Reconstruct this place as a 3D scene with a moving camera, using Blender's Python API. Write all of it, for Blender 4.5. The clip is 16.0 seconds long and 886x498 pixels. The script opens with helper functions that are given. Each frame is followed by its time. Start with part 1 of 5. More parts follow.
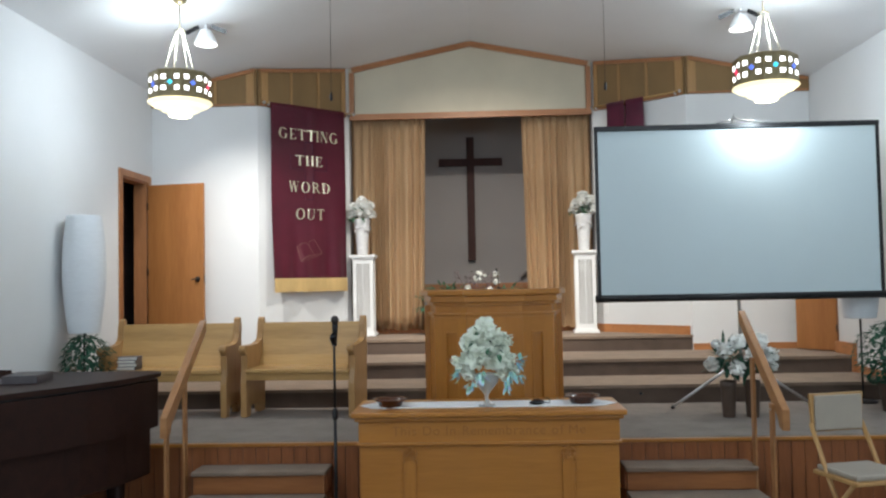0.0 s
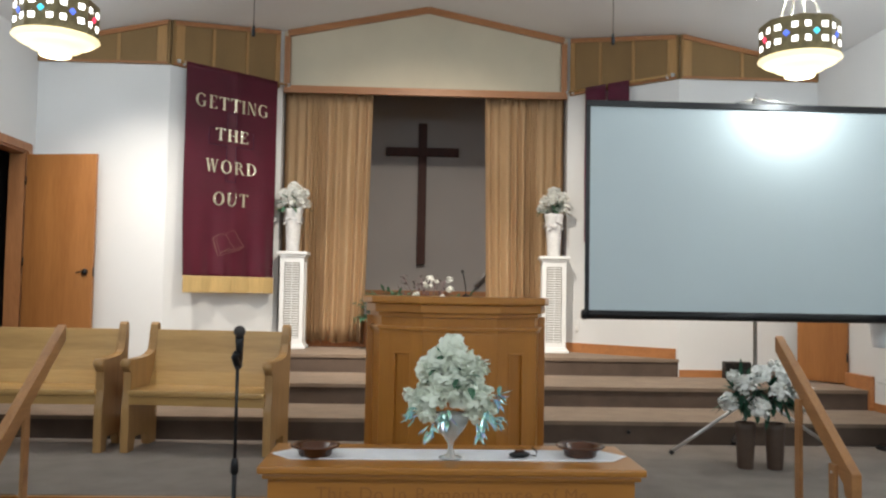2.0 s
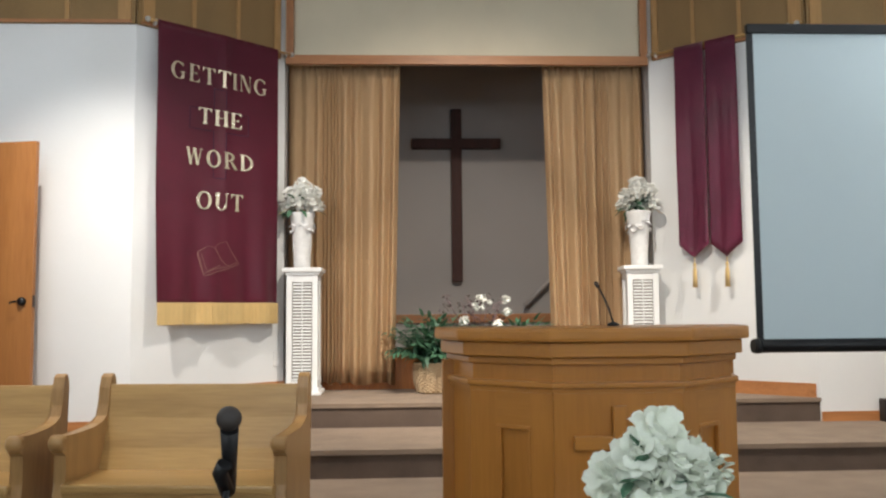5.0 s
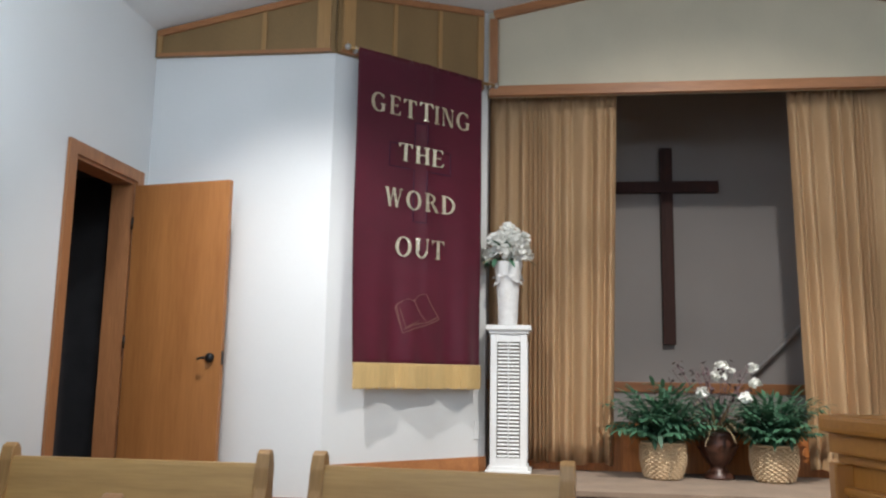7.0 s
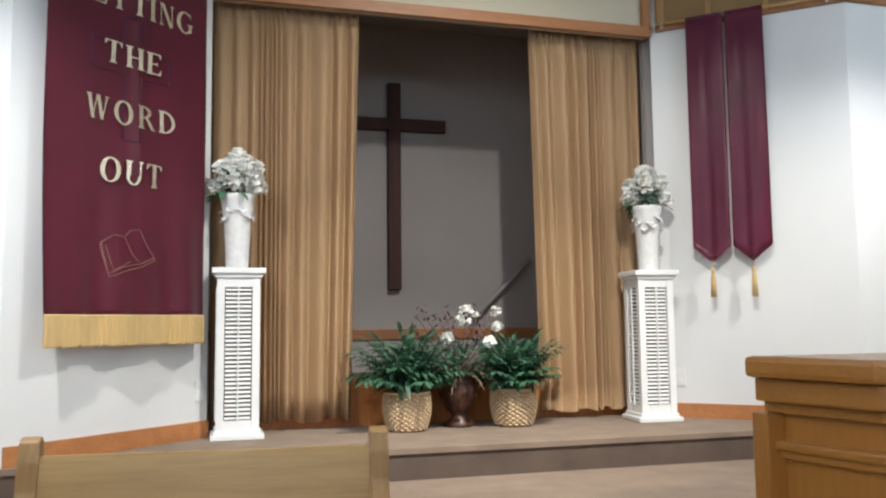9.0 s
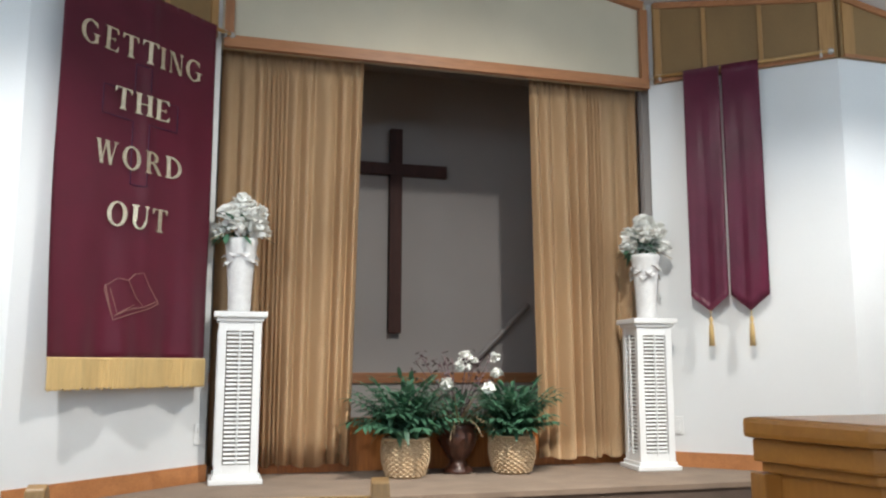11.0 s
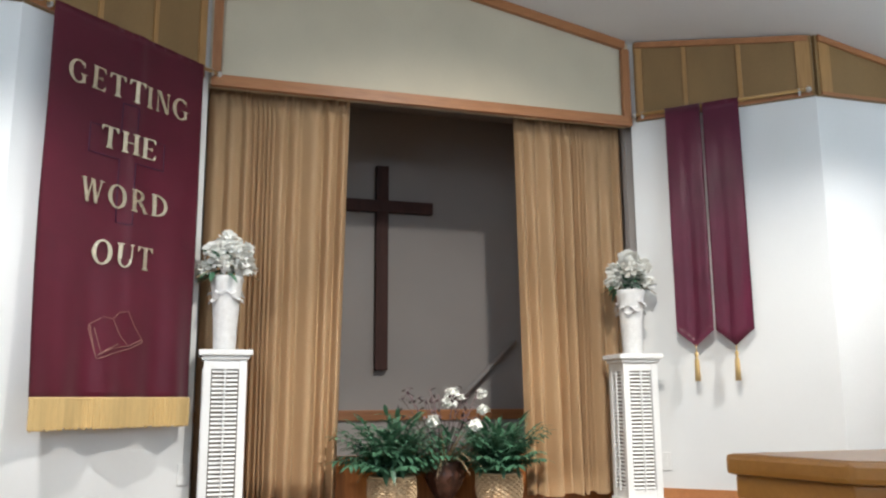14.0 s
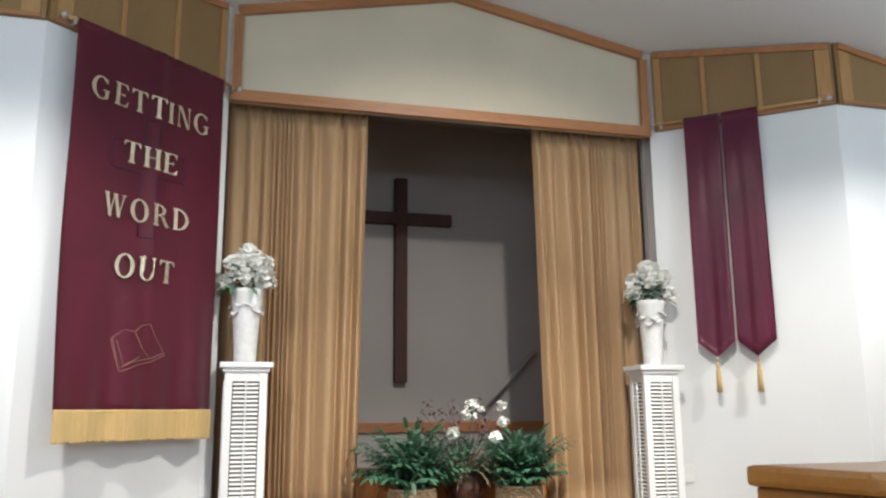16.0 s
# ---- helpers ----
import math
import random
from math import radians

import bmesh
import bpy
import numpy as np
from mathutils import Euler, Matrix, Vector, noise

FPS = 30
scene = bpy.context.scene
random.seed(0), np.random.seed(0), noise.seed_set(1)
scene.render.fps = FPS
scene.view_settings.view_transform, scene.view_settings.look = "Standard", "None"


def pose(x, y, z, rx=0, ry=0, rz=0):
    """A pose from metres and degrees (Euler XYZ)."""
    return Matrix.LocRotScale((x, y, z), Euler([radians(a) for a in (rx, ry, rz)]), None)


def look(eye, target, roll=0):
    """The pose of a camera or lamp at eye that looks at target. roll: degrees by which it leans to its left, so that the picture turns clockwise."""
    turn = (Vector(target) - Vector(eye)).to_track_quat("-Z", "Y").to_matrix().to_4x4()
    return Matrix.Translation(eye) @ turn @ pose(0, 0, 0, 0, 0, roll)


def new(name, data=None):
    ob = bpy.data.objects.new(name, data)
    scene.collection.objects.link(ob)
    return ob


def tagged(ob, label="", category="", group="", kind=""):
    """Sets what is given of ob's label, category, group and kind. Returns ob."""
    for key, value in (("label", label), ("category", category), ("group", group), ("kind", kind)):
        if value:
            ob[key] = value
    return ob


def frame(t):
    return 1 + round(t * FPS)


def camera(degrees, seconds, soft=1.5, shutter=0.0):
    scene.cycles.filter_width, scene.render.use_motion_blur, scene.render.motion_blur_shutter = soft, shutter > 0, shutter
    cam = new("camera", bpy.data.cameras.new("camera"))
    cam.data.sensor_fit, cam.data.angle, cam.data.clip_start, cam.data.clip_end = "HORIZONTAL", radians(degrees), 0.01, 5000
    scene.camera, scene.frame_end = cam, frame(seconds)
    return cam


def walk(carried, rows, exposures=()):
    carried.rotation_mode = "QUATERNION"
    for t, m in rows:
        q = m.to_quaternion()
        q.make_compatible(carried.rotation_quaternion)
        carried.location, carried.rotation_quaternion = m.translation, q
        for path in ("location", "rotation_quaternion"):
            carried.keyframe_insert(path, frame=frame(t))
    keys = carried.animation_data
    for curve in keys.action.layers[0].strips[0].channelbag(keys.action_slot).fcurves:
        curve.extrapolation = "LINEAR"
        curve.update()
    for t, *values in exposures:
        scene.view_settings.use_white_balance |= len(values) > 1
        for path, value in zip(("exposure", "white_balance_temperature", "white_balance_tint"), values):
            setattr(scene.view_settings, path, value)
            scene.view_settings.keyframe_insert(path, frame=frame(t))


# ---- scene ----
cam = camera(56.4, 16.0, 2.3)
PATH = [
    (0, (0.043, 0.033, 1.592), (-0.029, 2.03, 1.672), -1.1),
    (0.5, (0.019, 0.437, 1.561), (0.029, 2.437, 1.613), -1.2),
    (1, (-0.018, 0.838, 1.564), (0.065, 2.836, 1.589), -1.2),
    (1.5, (-0.029, 1.238, 1.585), (-0.021, 3.236, 1.67), 0.6),
    (2, (-0.091, 1.585, 1.558), (-0.014, 3.581, 1.661), 1.0),
    (2.5, (-0.158, 1.932, 1.578), (0.01, 3.925, 1.602), -1.7),
    (3, (-0.173, 2.263, 1.588), (-0.138, 4.261, 1.675), -0.4),
    (3.5, (-0.211, 2.63, 1.568), (-0.143, 4.628, 1.605), -1.1),
    (4, (-0.302, 2.947, 1.575), (-0.184, 4.939, 1.711), -1.5),
    (4.2, (-0.333, 3.081, 1.575), (-0.233, 5.073, 1.724), -0.8),
    (6.5, (-0.896, 4.309, 1.613), (-0.869, 6.303, 1.77), -1.4),
    (7, (-1.063, 4.472, 1.616), (-1.312, 6.434, 1.912), 1.0),
    (7.5, (-1.208, 4.651, 1.615), (-1.343, 6.633, 1.842), 0.6),
    (7.6, (-1.237, 4.688, 1.615), (-1.353, 6.674, 1.822), 1.0),
    (8, (-1.311, 4.873, 1.595), (-1.31, 6.864, 1.782), 0.6),
    (8.5, (-1.384, 5.074, 1.607), (-1.11, 7.04, 1.849), 0.2),
    (9, (-1.473, 5.173, 1.605), (-0.938, 7.092, 1.785), -0.6),
    (9.5, (-1.511, 5.195, 1.601), (-0.776, 7.047, 1.78), 0.3),
    (10, (-1.512, 5.164, 1.634), (-0.907, 7.055, 1.878), -1.0),
    (12.3, (-1.498, 5.106, 1.645), (-0.976, 7.014, 1.941), 0.3),
    (12.5, (-1.503, 5.1, 1.643), (-0.968, 7.002, 1.954), 0.5),
    (13, (-1.512, 5.088, 1.645), (-0.961, 6.984, 1.969), 0.2),
    (13.5, (-1.507, 5.093, 1.646), (-0.953, 6.984, 1.984), -0.2),
    (14, (-1.504, 5.105, 1.648), (-0.94, 6.99, 2.007), -0.3),
    (14.5, (-1.514, 5.088, 1.651), (-0.939, 6.968, 2.02), -0.7),
    (15, (-1.505, 5.099, 1.651), (-0.986, 6.992, 2.032), -0.9),
    (15.5, (-1.509, 5.091, 1.649), (-1.001, 6.987, 2.029), -0.8),
    (16, (-1.501, 5.095, 1.647), (-0.984, 6.988, 2.034), -0.4),
]
EXPOSURES = [(0, -0.19, 6500, 10), (0.6, -0.17, 6800, 11), (2.5, -0.18, 7050, 12), (4.2, -0.14, 7000, 12), (6.5, -0.09, 6650, 13), (7.0, -0.31, 6350, 11), (7.5, -0.39, 6360, 11), (8.0, -0.44, 6380, 11), (8.5, -0.18, 6380, 11), (9.0, -0.10, 6380, 10), (10.0, -0.14, 6300, 9), (12.5, -0.05, 6420, 10), (16, -0.03, 6440, 10)]
walk(cam, [(t, look(eye, target, roll)) for t, eye, target, roll in PATH], EXPOSURES)

# ---- world and lamps ----
world = bpy.data.worlds.new("world")
scene.world = world
world.use_nodes = True
world.node_tree.nodes["Background"].inputs[0].default_value = (0.05, 0.05, 0.055, 1)
world.node_tree.nodes["Background"].inputs[1].default_value = 0.3

CHAND_W, FLOOD_W, NAVE_W, CENTRE_W = 55.0, 34.0, 104.0, 330.0
CHANDELIERS = [(-2.5, 7.15), (2.58, 7.15)]
NAVE = [(-2.5, 2.6), (2.58, 2.6), (-2.5, -2.2), (2.58, -2.2)]
FLOODS = [(-2.5, 7.86), (2.62, 7.86)]


def lamp(name, kind, place, watts, colour, size=0.1, target=None, angle=100, blend=0.6):
    data = bpy.data.lights.new(name, kind)
    data.energy, data.color = watts, colour
    if kind == "AREA":
        data.shape, data.size = "DISK", size
    else:
        data.shadow_soft_size = size
    if kind == "SPOT":
        data.spot_size, data.spot_blend = radians(angle), blend
    ob = new(name, data)
    ob.matrix_world = look(place, target) if target else pose(*place)
    return ob


COOL, NEUTRAL, WARM = (0.76, 0.89, 1.0), (1.0, 0.965, 0.91), (1.0, 0.95, 0.86)
for x, y in CHANDELIERS:
    lamp("chandelier_light", "POINT", (x, y, 3.03), CHAND_W * 0.55, COOL, 0.08)
    lamp("chandelier_uplight", "POINT", (x, y, 3.70), CHAND_W * 0.68, COOL, 0.1)
# unseen fill lamps over the nave, added without fixtures
for x, y in NAVE:
    lamp("nave_fill_light", "POINT", (x, y, 3.1), NAVE_W, COOL, 0.25)
for x, y in FLOODS:
    side = -1 if x < 0 else 1
    lamp("flood_light", "SPOT", (x, y + 0.06, 3.84), FLOOD_W * 8, NEUTRAL, 0.05, (x - side * 0.15, 9.6, 0.5), 96, 1.0)
lamp("ridge_flood_light", "SPOT", (0.1, 7.62, 4.42), CENTRE_W, WARM, 0.05, (0.06, 10.4, 0.6), 100, 0.7)
# extra unseen head, added to brighten the palms and the foot of the curtains
lamp("ridge_low_fill_light", "SPOT", (0.22, 7.62, 4.42), CENTRE_W * 2.1, WARM, 0.05, (0.10, 10.4, 0.68), 52, 1.0)

# ---- materials ----


def nodes_of(name):
    m = bpy.data.materials.new(name)
    m.use_nodes = True
    t = m.node_tree
    return m, t, t.nodes["Principled BSDF"]


def surface(name, colour, rough=0.6, metal=0.0, scale=6.0, vary=0.12, fine=120.0, bump=0.1, stretch=(1, 1, 1), sheen=0.0, per_piece=0.0, depth=0.01):
    """Plain stuff with blotches at one scale and grain at another."""
    m, t, b = nodes_of(name)
    n = t.nodes
    co = n.new("ShaderNodeTexCoord")
    mp = n.new("ShaderNodeMapping")
    mp.inputs["Scale"].default_value = stretch
    t.links.new(co.outputs["Object"], mp.inputs["Vector"])
    big, small = n.new("ShaderNodeTexNoise"), n.new("ShaderNodeTexNoise")
    big.inputs["Scale"].default_value, big.inputs["Detail"].default_value = scale, 5
    small.inputs["Scale"].default_value, small.inputs["Detail"].default_value = fine, 3
    t.links.new(mp.outputs[0], big.inputs["Vector"])
    t.links.new(mp.outputs[0], small.inputs["Vector"])
    mix = n.new("ShaderNodeMix")
    mix.data_type = "FLOAT"
    mix.inputs[0].default_value = 0.4
    t.links.new(big.outputs[0], mix.inputs[2])
    t.links.new(small.outputs[0], mix.inputs[3])
    ramp = n.new("ShaderNodeValToRGB")
    lo, hi = [c * (1 - vary * 1.6) for c in colour], [min(1, c * (1 + vary)) for c in colour]
    ramp.color_ramp.elements[0].color, ramp.color_ramp.elements[1].color = (*lo, 1), (*hi, 1)
    ramp.color_ramp.elements[0].position, ramp.color_ramp.elements[1].position = 0.3, 0.7
    t.links.new(mix.outputs[0], ramp.inputs[0])
    out = ramp.outputs[0]
    if per_piece:
        info, hsv = n.new("ShaderNodeObjectInfo"), n.new("ShaderNodeHueSaturation")
        rng = n.new("ShaderNodeMapRange")
        rng.inputs[3].default_value, rng.inputs[4].default_value = 1 - per_piece, 1 + per_piece
        t.links.new(info.outputs["Random"], rng.inputs[0])
        t.links.new(rng.outputs[0], hsv.inputs["Value"])
        t.links.new(out, hsv.inputs["Color"])
        out = hsv.outputs[0]
    t.links.new(out, b.inputs["Base Color"])
    b.inputs["Roughness"].default_value, b.inputs["Metallic"].default_value = rough, metal
    if sheen:
        b.inputs["Sheen Weight"].default_value = sheen
    if bump:
        bp = n.new("ShaderNodeBump")
        bp.inputs["Strength"].default_value, bp.inputs["Distance"].default_value = bump, depth
        t.links.new(mix.outputs[0], bp.inputs["Height"])
        t.links.new(bp.outputs[0], b.inputs["Normal"])
    return m


def wood(name, light, dark, axis="x", rough=0.4, rings=9.0, per_piece=0.0):
    """Long streaks along one axis, with a broader figure across it."""
    m, t, b = nodes_of(name)
    n = t.nodes
    co, mp = n.new("ShaderNodeTexCoord"), n.new("ShaderNodeMapping")
    mp.inputs["Scale"].default_value = [0.07 if a == axis else 1.0 for a in "xyz"]
    if per_piece:
        info = n.new("ShaderNodeObjectInfo")
        add = n.new("ShaderNodeVectorMath")
        add.operation = "MULTIPLY_ADD"
        add.inputs[1].default_value = (9, 9, 9)
        t.links.new(info.outputs["Random"], add.inputs[0])
        t.links.new(co.outputs["Object"], add.inputs[2])
        t.links.new(add.outputs[0], mp.inputs["Vector"])
    else:
        t.links.new(co.outputs["Object"], mp.inputs["Vector"])
    big, fine = n.new("ShaderNodeTexNoise"), n.new("ShaderNodeTexNoise")
    big.inputs["Scale"].default_value, big.inputs["Detail"].default_value, big.inputs["Distortion"].default_value = rings, 4, 1.2
    fine.inputs["Scale"].default_value, fine.inputs["Detail"].default_value = rings * 14, 4
    t.links.new(mp.outputs[0], big.inputs["Vector"])
    t.links.new(mp.outputs[0], fine.inputs["Vector"])
    mix = n.new("ShaderNodeMix")
    mix.data_type = "FLOAT"
    mix.inputs[0].default_value = 0.45
    t.links.new(big.outputs[0], mix.inputs[2])
    t.links.new(fine.outputs[0], mix.inputs[3])
    ramp = n.new("ShaderNodeValToRGB")
    e = ramp.color_ramp.elements
    e[0].position, e[0].color, e[1].position, e[1].color = 0.3, (*dark, 1), 0.68, (*light, 1)
    t.links.new(mix.outputs[0], ramp.inputs[0])
    t.links.new(ramp.outputs[0], b.inputs["Base Color"])
    b.inputs["Roughness"].default_value = rough
    bp = n.new("ShaderNodeBump")
    bp.inputs["Strength"].default_value, bp.inputs["Distance"].default_value = 0.08, 0.004
    t.links.new(mix.outputs[0], bp.inputs["Height"])
    t.links.new(bp.outputs[0], b.inputs["Normal"])
    return m


def glowing(name, colour, strength):
    m, t, b = nodes_of(name)
    b.inputs["Base Color"].default_value = (*colour, 1)
    b.inputs["Emission Color"].default_value = (*colour, 1)
    b.inputs["Emission Strength"].default_value = strength
    b.inputs["Roughness"].default_value = 0.3
    return m


def clear(name, colour, rough=0.05, weight=0.95):
    m, t, b = nodes_of(name)
    b.inputs["Base Color"].default_value = (*colour, 1)
    b.inputs["Roughness"].default_value, b.inputs["Transmission Weight"].default_value, b.inputs["IOR"].default_value = rough, weight, 1.45
    return m


def thin(m, share):
    """Lets part of the light through: petals and leaves."""
    t = m.node_tree
    b = t.nodes["Principled BSDF"]
    out = t.nodes["Material Output"]
    tr, mx = t.nodes.new("ShaderNodeBsdfTranslucent"), t.nodes.new("ShaderNodeMixShader")
    mx.inputs[0].default_value = share
    t.links.new(b.inputs["Base Color"].links[0].from_socket, tr.inputs["Color"])
    t.links.new(b.outputs[0], mx.inputs[1])
    t.links.new(tr.outputs[0], mx.inputs[2])
    t.links.new(mx.outputs[0], out.inputs["Surface"])
    return m


M_WALL = surface("white_plaster", (0.76, 0.765, 0.76), 0.85, scale=1.6, vary=0.025, fine=180, bump=0.12, depth=0.004)
M_CEIL = surface("white_ceiling", (0.74, 0.745, 0.75), 0.9, scale=1.2, vary=0.03, fine=90, bump=0.2, depth=0.006)
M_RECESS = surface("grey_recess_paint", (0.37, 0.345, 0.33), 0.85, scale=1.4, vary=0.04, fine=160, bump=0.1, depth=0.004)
M_ARCH = surface("cream_panel", (0.58, 0.52, 0.395), 0.85, scale=2.5, vary=0.05, fine=220, bump=0.2, depth=0.004)
M_TRIM = wood("oak_trim", (0.46, 0.20, 0.08), (0.26, 0.105, 0.042), "x", 0.45)
M_TRIM_Z = wood("oak_trim_upright", (0.46, 0.20, 0.08), (0.26, 0.105, 0.042), "z", 0.45)
M_BAND = surface("woven_tan_panel", (0.250, 0.150, 0.060), 0.75, scale=3, vary=0.14, fine=260, bump=0.35, stretch=(1, 1, 0.35), depth=0.004)
M_BASE = wood("orange_baseboard", (0.56, 0.235, 0.085), (0.36, 0.14, 0.05), "x", 0.4)
M_DOOR = wood("door_veneer", (0.42, 0.175, 0.052), (0.29, 0.108, 0.030), "z", 0.42, 6)
M_PEW = wood("blond_oak", (0.52, 0.315, 0.115), (0.37, 0.205, 0.066), "x", 0.38, 7)
M_PEW_Z = wood("blond_oak_ends", (0.46, 0.26, 0.10), (0.31, 0.165, 0.058), "z", 0.38, 7)
M_HONEY = wood("honey_oak", (0.46, 0.190, 0.036), (0.36, 0.138, 0.024), "x", 0.3, 6)
M_HONEY_Z = wood("honey_oak_upright", (0.45, 0.182, 0.034), (0.35, 0.132, 0.022), "z", 0.3, 6)
M_CARVED = wood("carved_letters", (0.36, 0.14, 0.028), (0.27, 0.10, 0.02), "x", 0.5)
M_RAIL = wood("rail_oak", (0.44, 0.21, 0.08), (0.28, 0.12, 0.043), "y", 0.36, 8)
M_PANEL = wood("stained_boards", (0.33, 0.112, 0.034), (0.19, 0.060, 0.019), "z", 0.4, 9, 1.0)
M_STEPWOOD = wood("step_riser_wood", (0.36, 0.135, 0.040), (0.22, 0.078, 0.024), "x", 0.4, 7)
M_FLAME = wood("flame_veneer", (0.62, 0.235, 0.065), (0.26, 0.080, 0.024), "z", 0.3, 4)
M_DARKWOOD = wood("dark_cross_wood", (0.080, 0.030, 0.024), (0.036, 0.014, 0.011), "z", 0.75)
M_PIANO = wood("mahogany_case", (0.030, 0.011, 0.0065), (0.015, 0.005, 0.0035), "x", 0.5)
M_PIANO.node_tree.nodes["Principled BSDF"].inputs["Specular IOR Level"].default_value = 0.2
M_BLACK = surface("black_metal", (0.012, 0.012, 0.013), 0.4, 0.3, vary=0.2, bump=0.03)
M_CARPET = surface("brown_carpet", (0.250, 0.182, 0.132), 1.0, scale=5, vary=0.16, fine=420, bump=0.7, sheen=0.05, depth=0.006)
# same brown carpet darkened: the shade on the upright risers is in the colour
M_RISER_SHADE = surface("brown_carpet_shaded_riser", (0.118, 0.082, 0.062), 1.0, scale=5, vary=0.22, fine=420, bump=0.7, sheen=0.05, depth=0.006)
M_STAGE = surface("grey_stage_carpet", (0.240, 0.196, 0.165), 1.0, scale=5, vary=0.16, fine=420, bump=0.7, sheen=0.05, depth=0.006)
M_FLOORC = surface("grey_brown_carpet", (0.16, 0.135, 0.125), 1.0, scale=4, vary=0.12, fine=420, bump=0.7, sheen=0.2, depth=0.006)
M_CURTAIN = surface("gold_drapery", (0.66, 0.445, 0.25), 0.62, scale=1.5, vary=0.02, fine=400, bump=0.03, sheen=0.04, depth=0.002)
M_MAROON = surface("maroon_satin", (0.168, 0.011, 0.036), 0.36, scale=3, vary=0.14, fine=240, bump=0.08, sheen=0.3, depth=0.004)
M_SATIN = surface("burgundy_satin", (0.185, 0.016, 0.058), 0.34, scale=3, vary=0.2, fine=200, bump=0.1, sheen=0.4, depth=0.004)
M_GOLD = surface("gold_fringe", (0.62, 0.43, 0.18), 0.75, scale=40, vary=0.1, fine=300, bump=0.3, stretch=(1, 1, 0.08), sheen=0.2)
M_LETTER = surface("pale_gold_foil", (0.86, 0.74, 0.56), 0.27, 0.85, scale=9, vary=0.18, fine=45, bump=0.25)
M_THREAD = surface("bronze_thread", (0.34, 0.165, 0.14), 0.5, 0.3, bump=0.0)
M_OUTLINE = surface("purple_outline", (0.06, 0.008, 0.04), 0.6, bump=0.0)
M_WHITE = surface("white_paint", (0.80, 0.80, 0.79), 0.5, scale=4, vary=0.04, fine=90, bump=0.06, depth=0.003)
M_SHADE = surface("louvre_inside_shade", (0.27, 0.235, 0.20), 0.9, bump=0.0)
M_PETAL = thin(surface("white_petals", (0.88, 0.88, 0.84), 0.7, scale=12, vary=0.05, fine=90, bump=0.1, sheen=0.2, per_piece=0.05), 0.16)
M_MINT = thin(surface("mint_petals", (0.90, 0.94, 0.82), 0.65, scale=14, vary=0.05, fine=90, bump=0.1, sheen=0.2), 0.16)
M_LEAF = thin(surface("green_leaves", (0.078, 0.195, 0.115), 0.45, scale=9, vary=0.4, fine=60, bump=0.1), 0.25)
M_IVY = thin(surface("dark_ivy_leaves", (0.024, 0.105, 0.060), 0.55, scale=9, vary=0.45, fine=60, bump=0.1), 0.15)
M_DRY = surface("dried_stems", (0.36, 0.26, 0.15), 0.8, scale=8, vary=0.3, bump=0.0)
M_TWIG = surface("mauve_sprigs", (0.16, 0.10, 0.11), 0.8, scale=8, vary=0.3, bump=0.0)
M_TULLE = surface("white_tulle", (0.78, 0.77, 0.76), 0.8, scale=25, vary=0.10, fine=140, bump=0.4)
M_BASKET = wood("wicker", (0.72, 0.54, 0.35), (0.58, 0.42, 0.25), "z", 0.75, 30)
M_URN = wood("brown_urn", (0.10, 0.038, 0.022), (0.04, 0.017, 0.012), "x", 0.35)
M_POT = surface("brown_pot", (0.085, 0.052, 0.036), 0.5, scale=5, vary=0.2)
M_SCREEN = surface("screen_cloth", (0.575, 0.665, 0.685), 0.7, scale=1.5, vary=0.02, fine=300, bump=0.05, depth=0.002)
M_SILVER = surface("silver_tube", (0.6, 0.6, 0.6), 0.3, 0.9, vary=0.05, bump=0.02)
M_BRASS = surface("aged_brass", (0.28, 0.225, 0.12), 0.4, 0.5, scale=20, vary=0.3, fine=90)
M_CHAIN = surface("bright_chain", (0.75, 0.70, 0.55), 0.25, 0.9, bump=0.0)
M_BOWL = glowing("lit_bowl_glass", (1.0, 0.88, 0.56), 1.2)
M_LITWHITE = glowing("lit_white_glass", (0.95, 0.97, 1.0), 5.0)
M_LITRED = glowing("lit_red_glass", (0.9, 0.05, 0.12), 2.0)
M_LITBLUE = glowing("lit_blue_glass", (0.08, 0.16, 0.8), 1.6)
M_LITCYAN = glowing("lit_cyan_glass", (0.05, 0.55, 0.8), 1.8)
M_FLOOD = glowing("lit_flood_glass", (1.0, 0.98, 0.95), 6.0)
M_PAPER = surface("rice_paper", (0.72, 0.75, 0.78), 0.8, scale=4, vary=0.05, fine=50, bump=0.3, stretch=(0.3, 0.3, 1))
M_CLOTH = surface("white_runner", (0.86, 0.86, 0.87), 0.7, scale=10, vary=0.06, fine=200, bump=0.2)
M_PLATE = wood("turned_walnut", (0.105, 0.036, 0.016), (0.045, 0.016, 0.008), "x", 0.22, 14)
M_GLASS = clear("clear_glass", (0.95, 0.98, 0.97), 0.12, 0.7)
M_IRID, _t, _b = nodes_of("iridescent_film")
_b.inputs["Roughness"].default_value, _b.inputs["Metallic"].default_value = 0.12, 0.6
_n = _t.nodes
_co, _tx, _rp = _n.new("ShaderNodeTexCoord"), _n.new("ShaderNodeTexNoise"), _n.new("ShaderNodeValToRGB")
_tx.inputs["Scale"].default_value, _tx.inputs["Detail"].default_value = 38.0, 2.0
for _p, _c in ((0.36, (0.62, 0.55, 0.85)), (0.46, (0.25, 0.80, 0.78)), (0.54, (0.85, 0.95, 0.92)), (0.64, (0.30, 0.78, 0.50))):
    _e = _rp.color_ramp.elements.new(_p)
    _e.color = (*_c, 1)
_rp.color_ramp.elements[0].color, _rp.color_ramp.elements[-1].color = (0.85, 0.92, 0.95, 1), (0.75, 0.9, 0.88, 1)
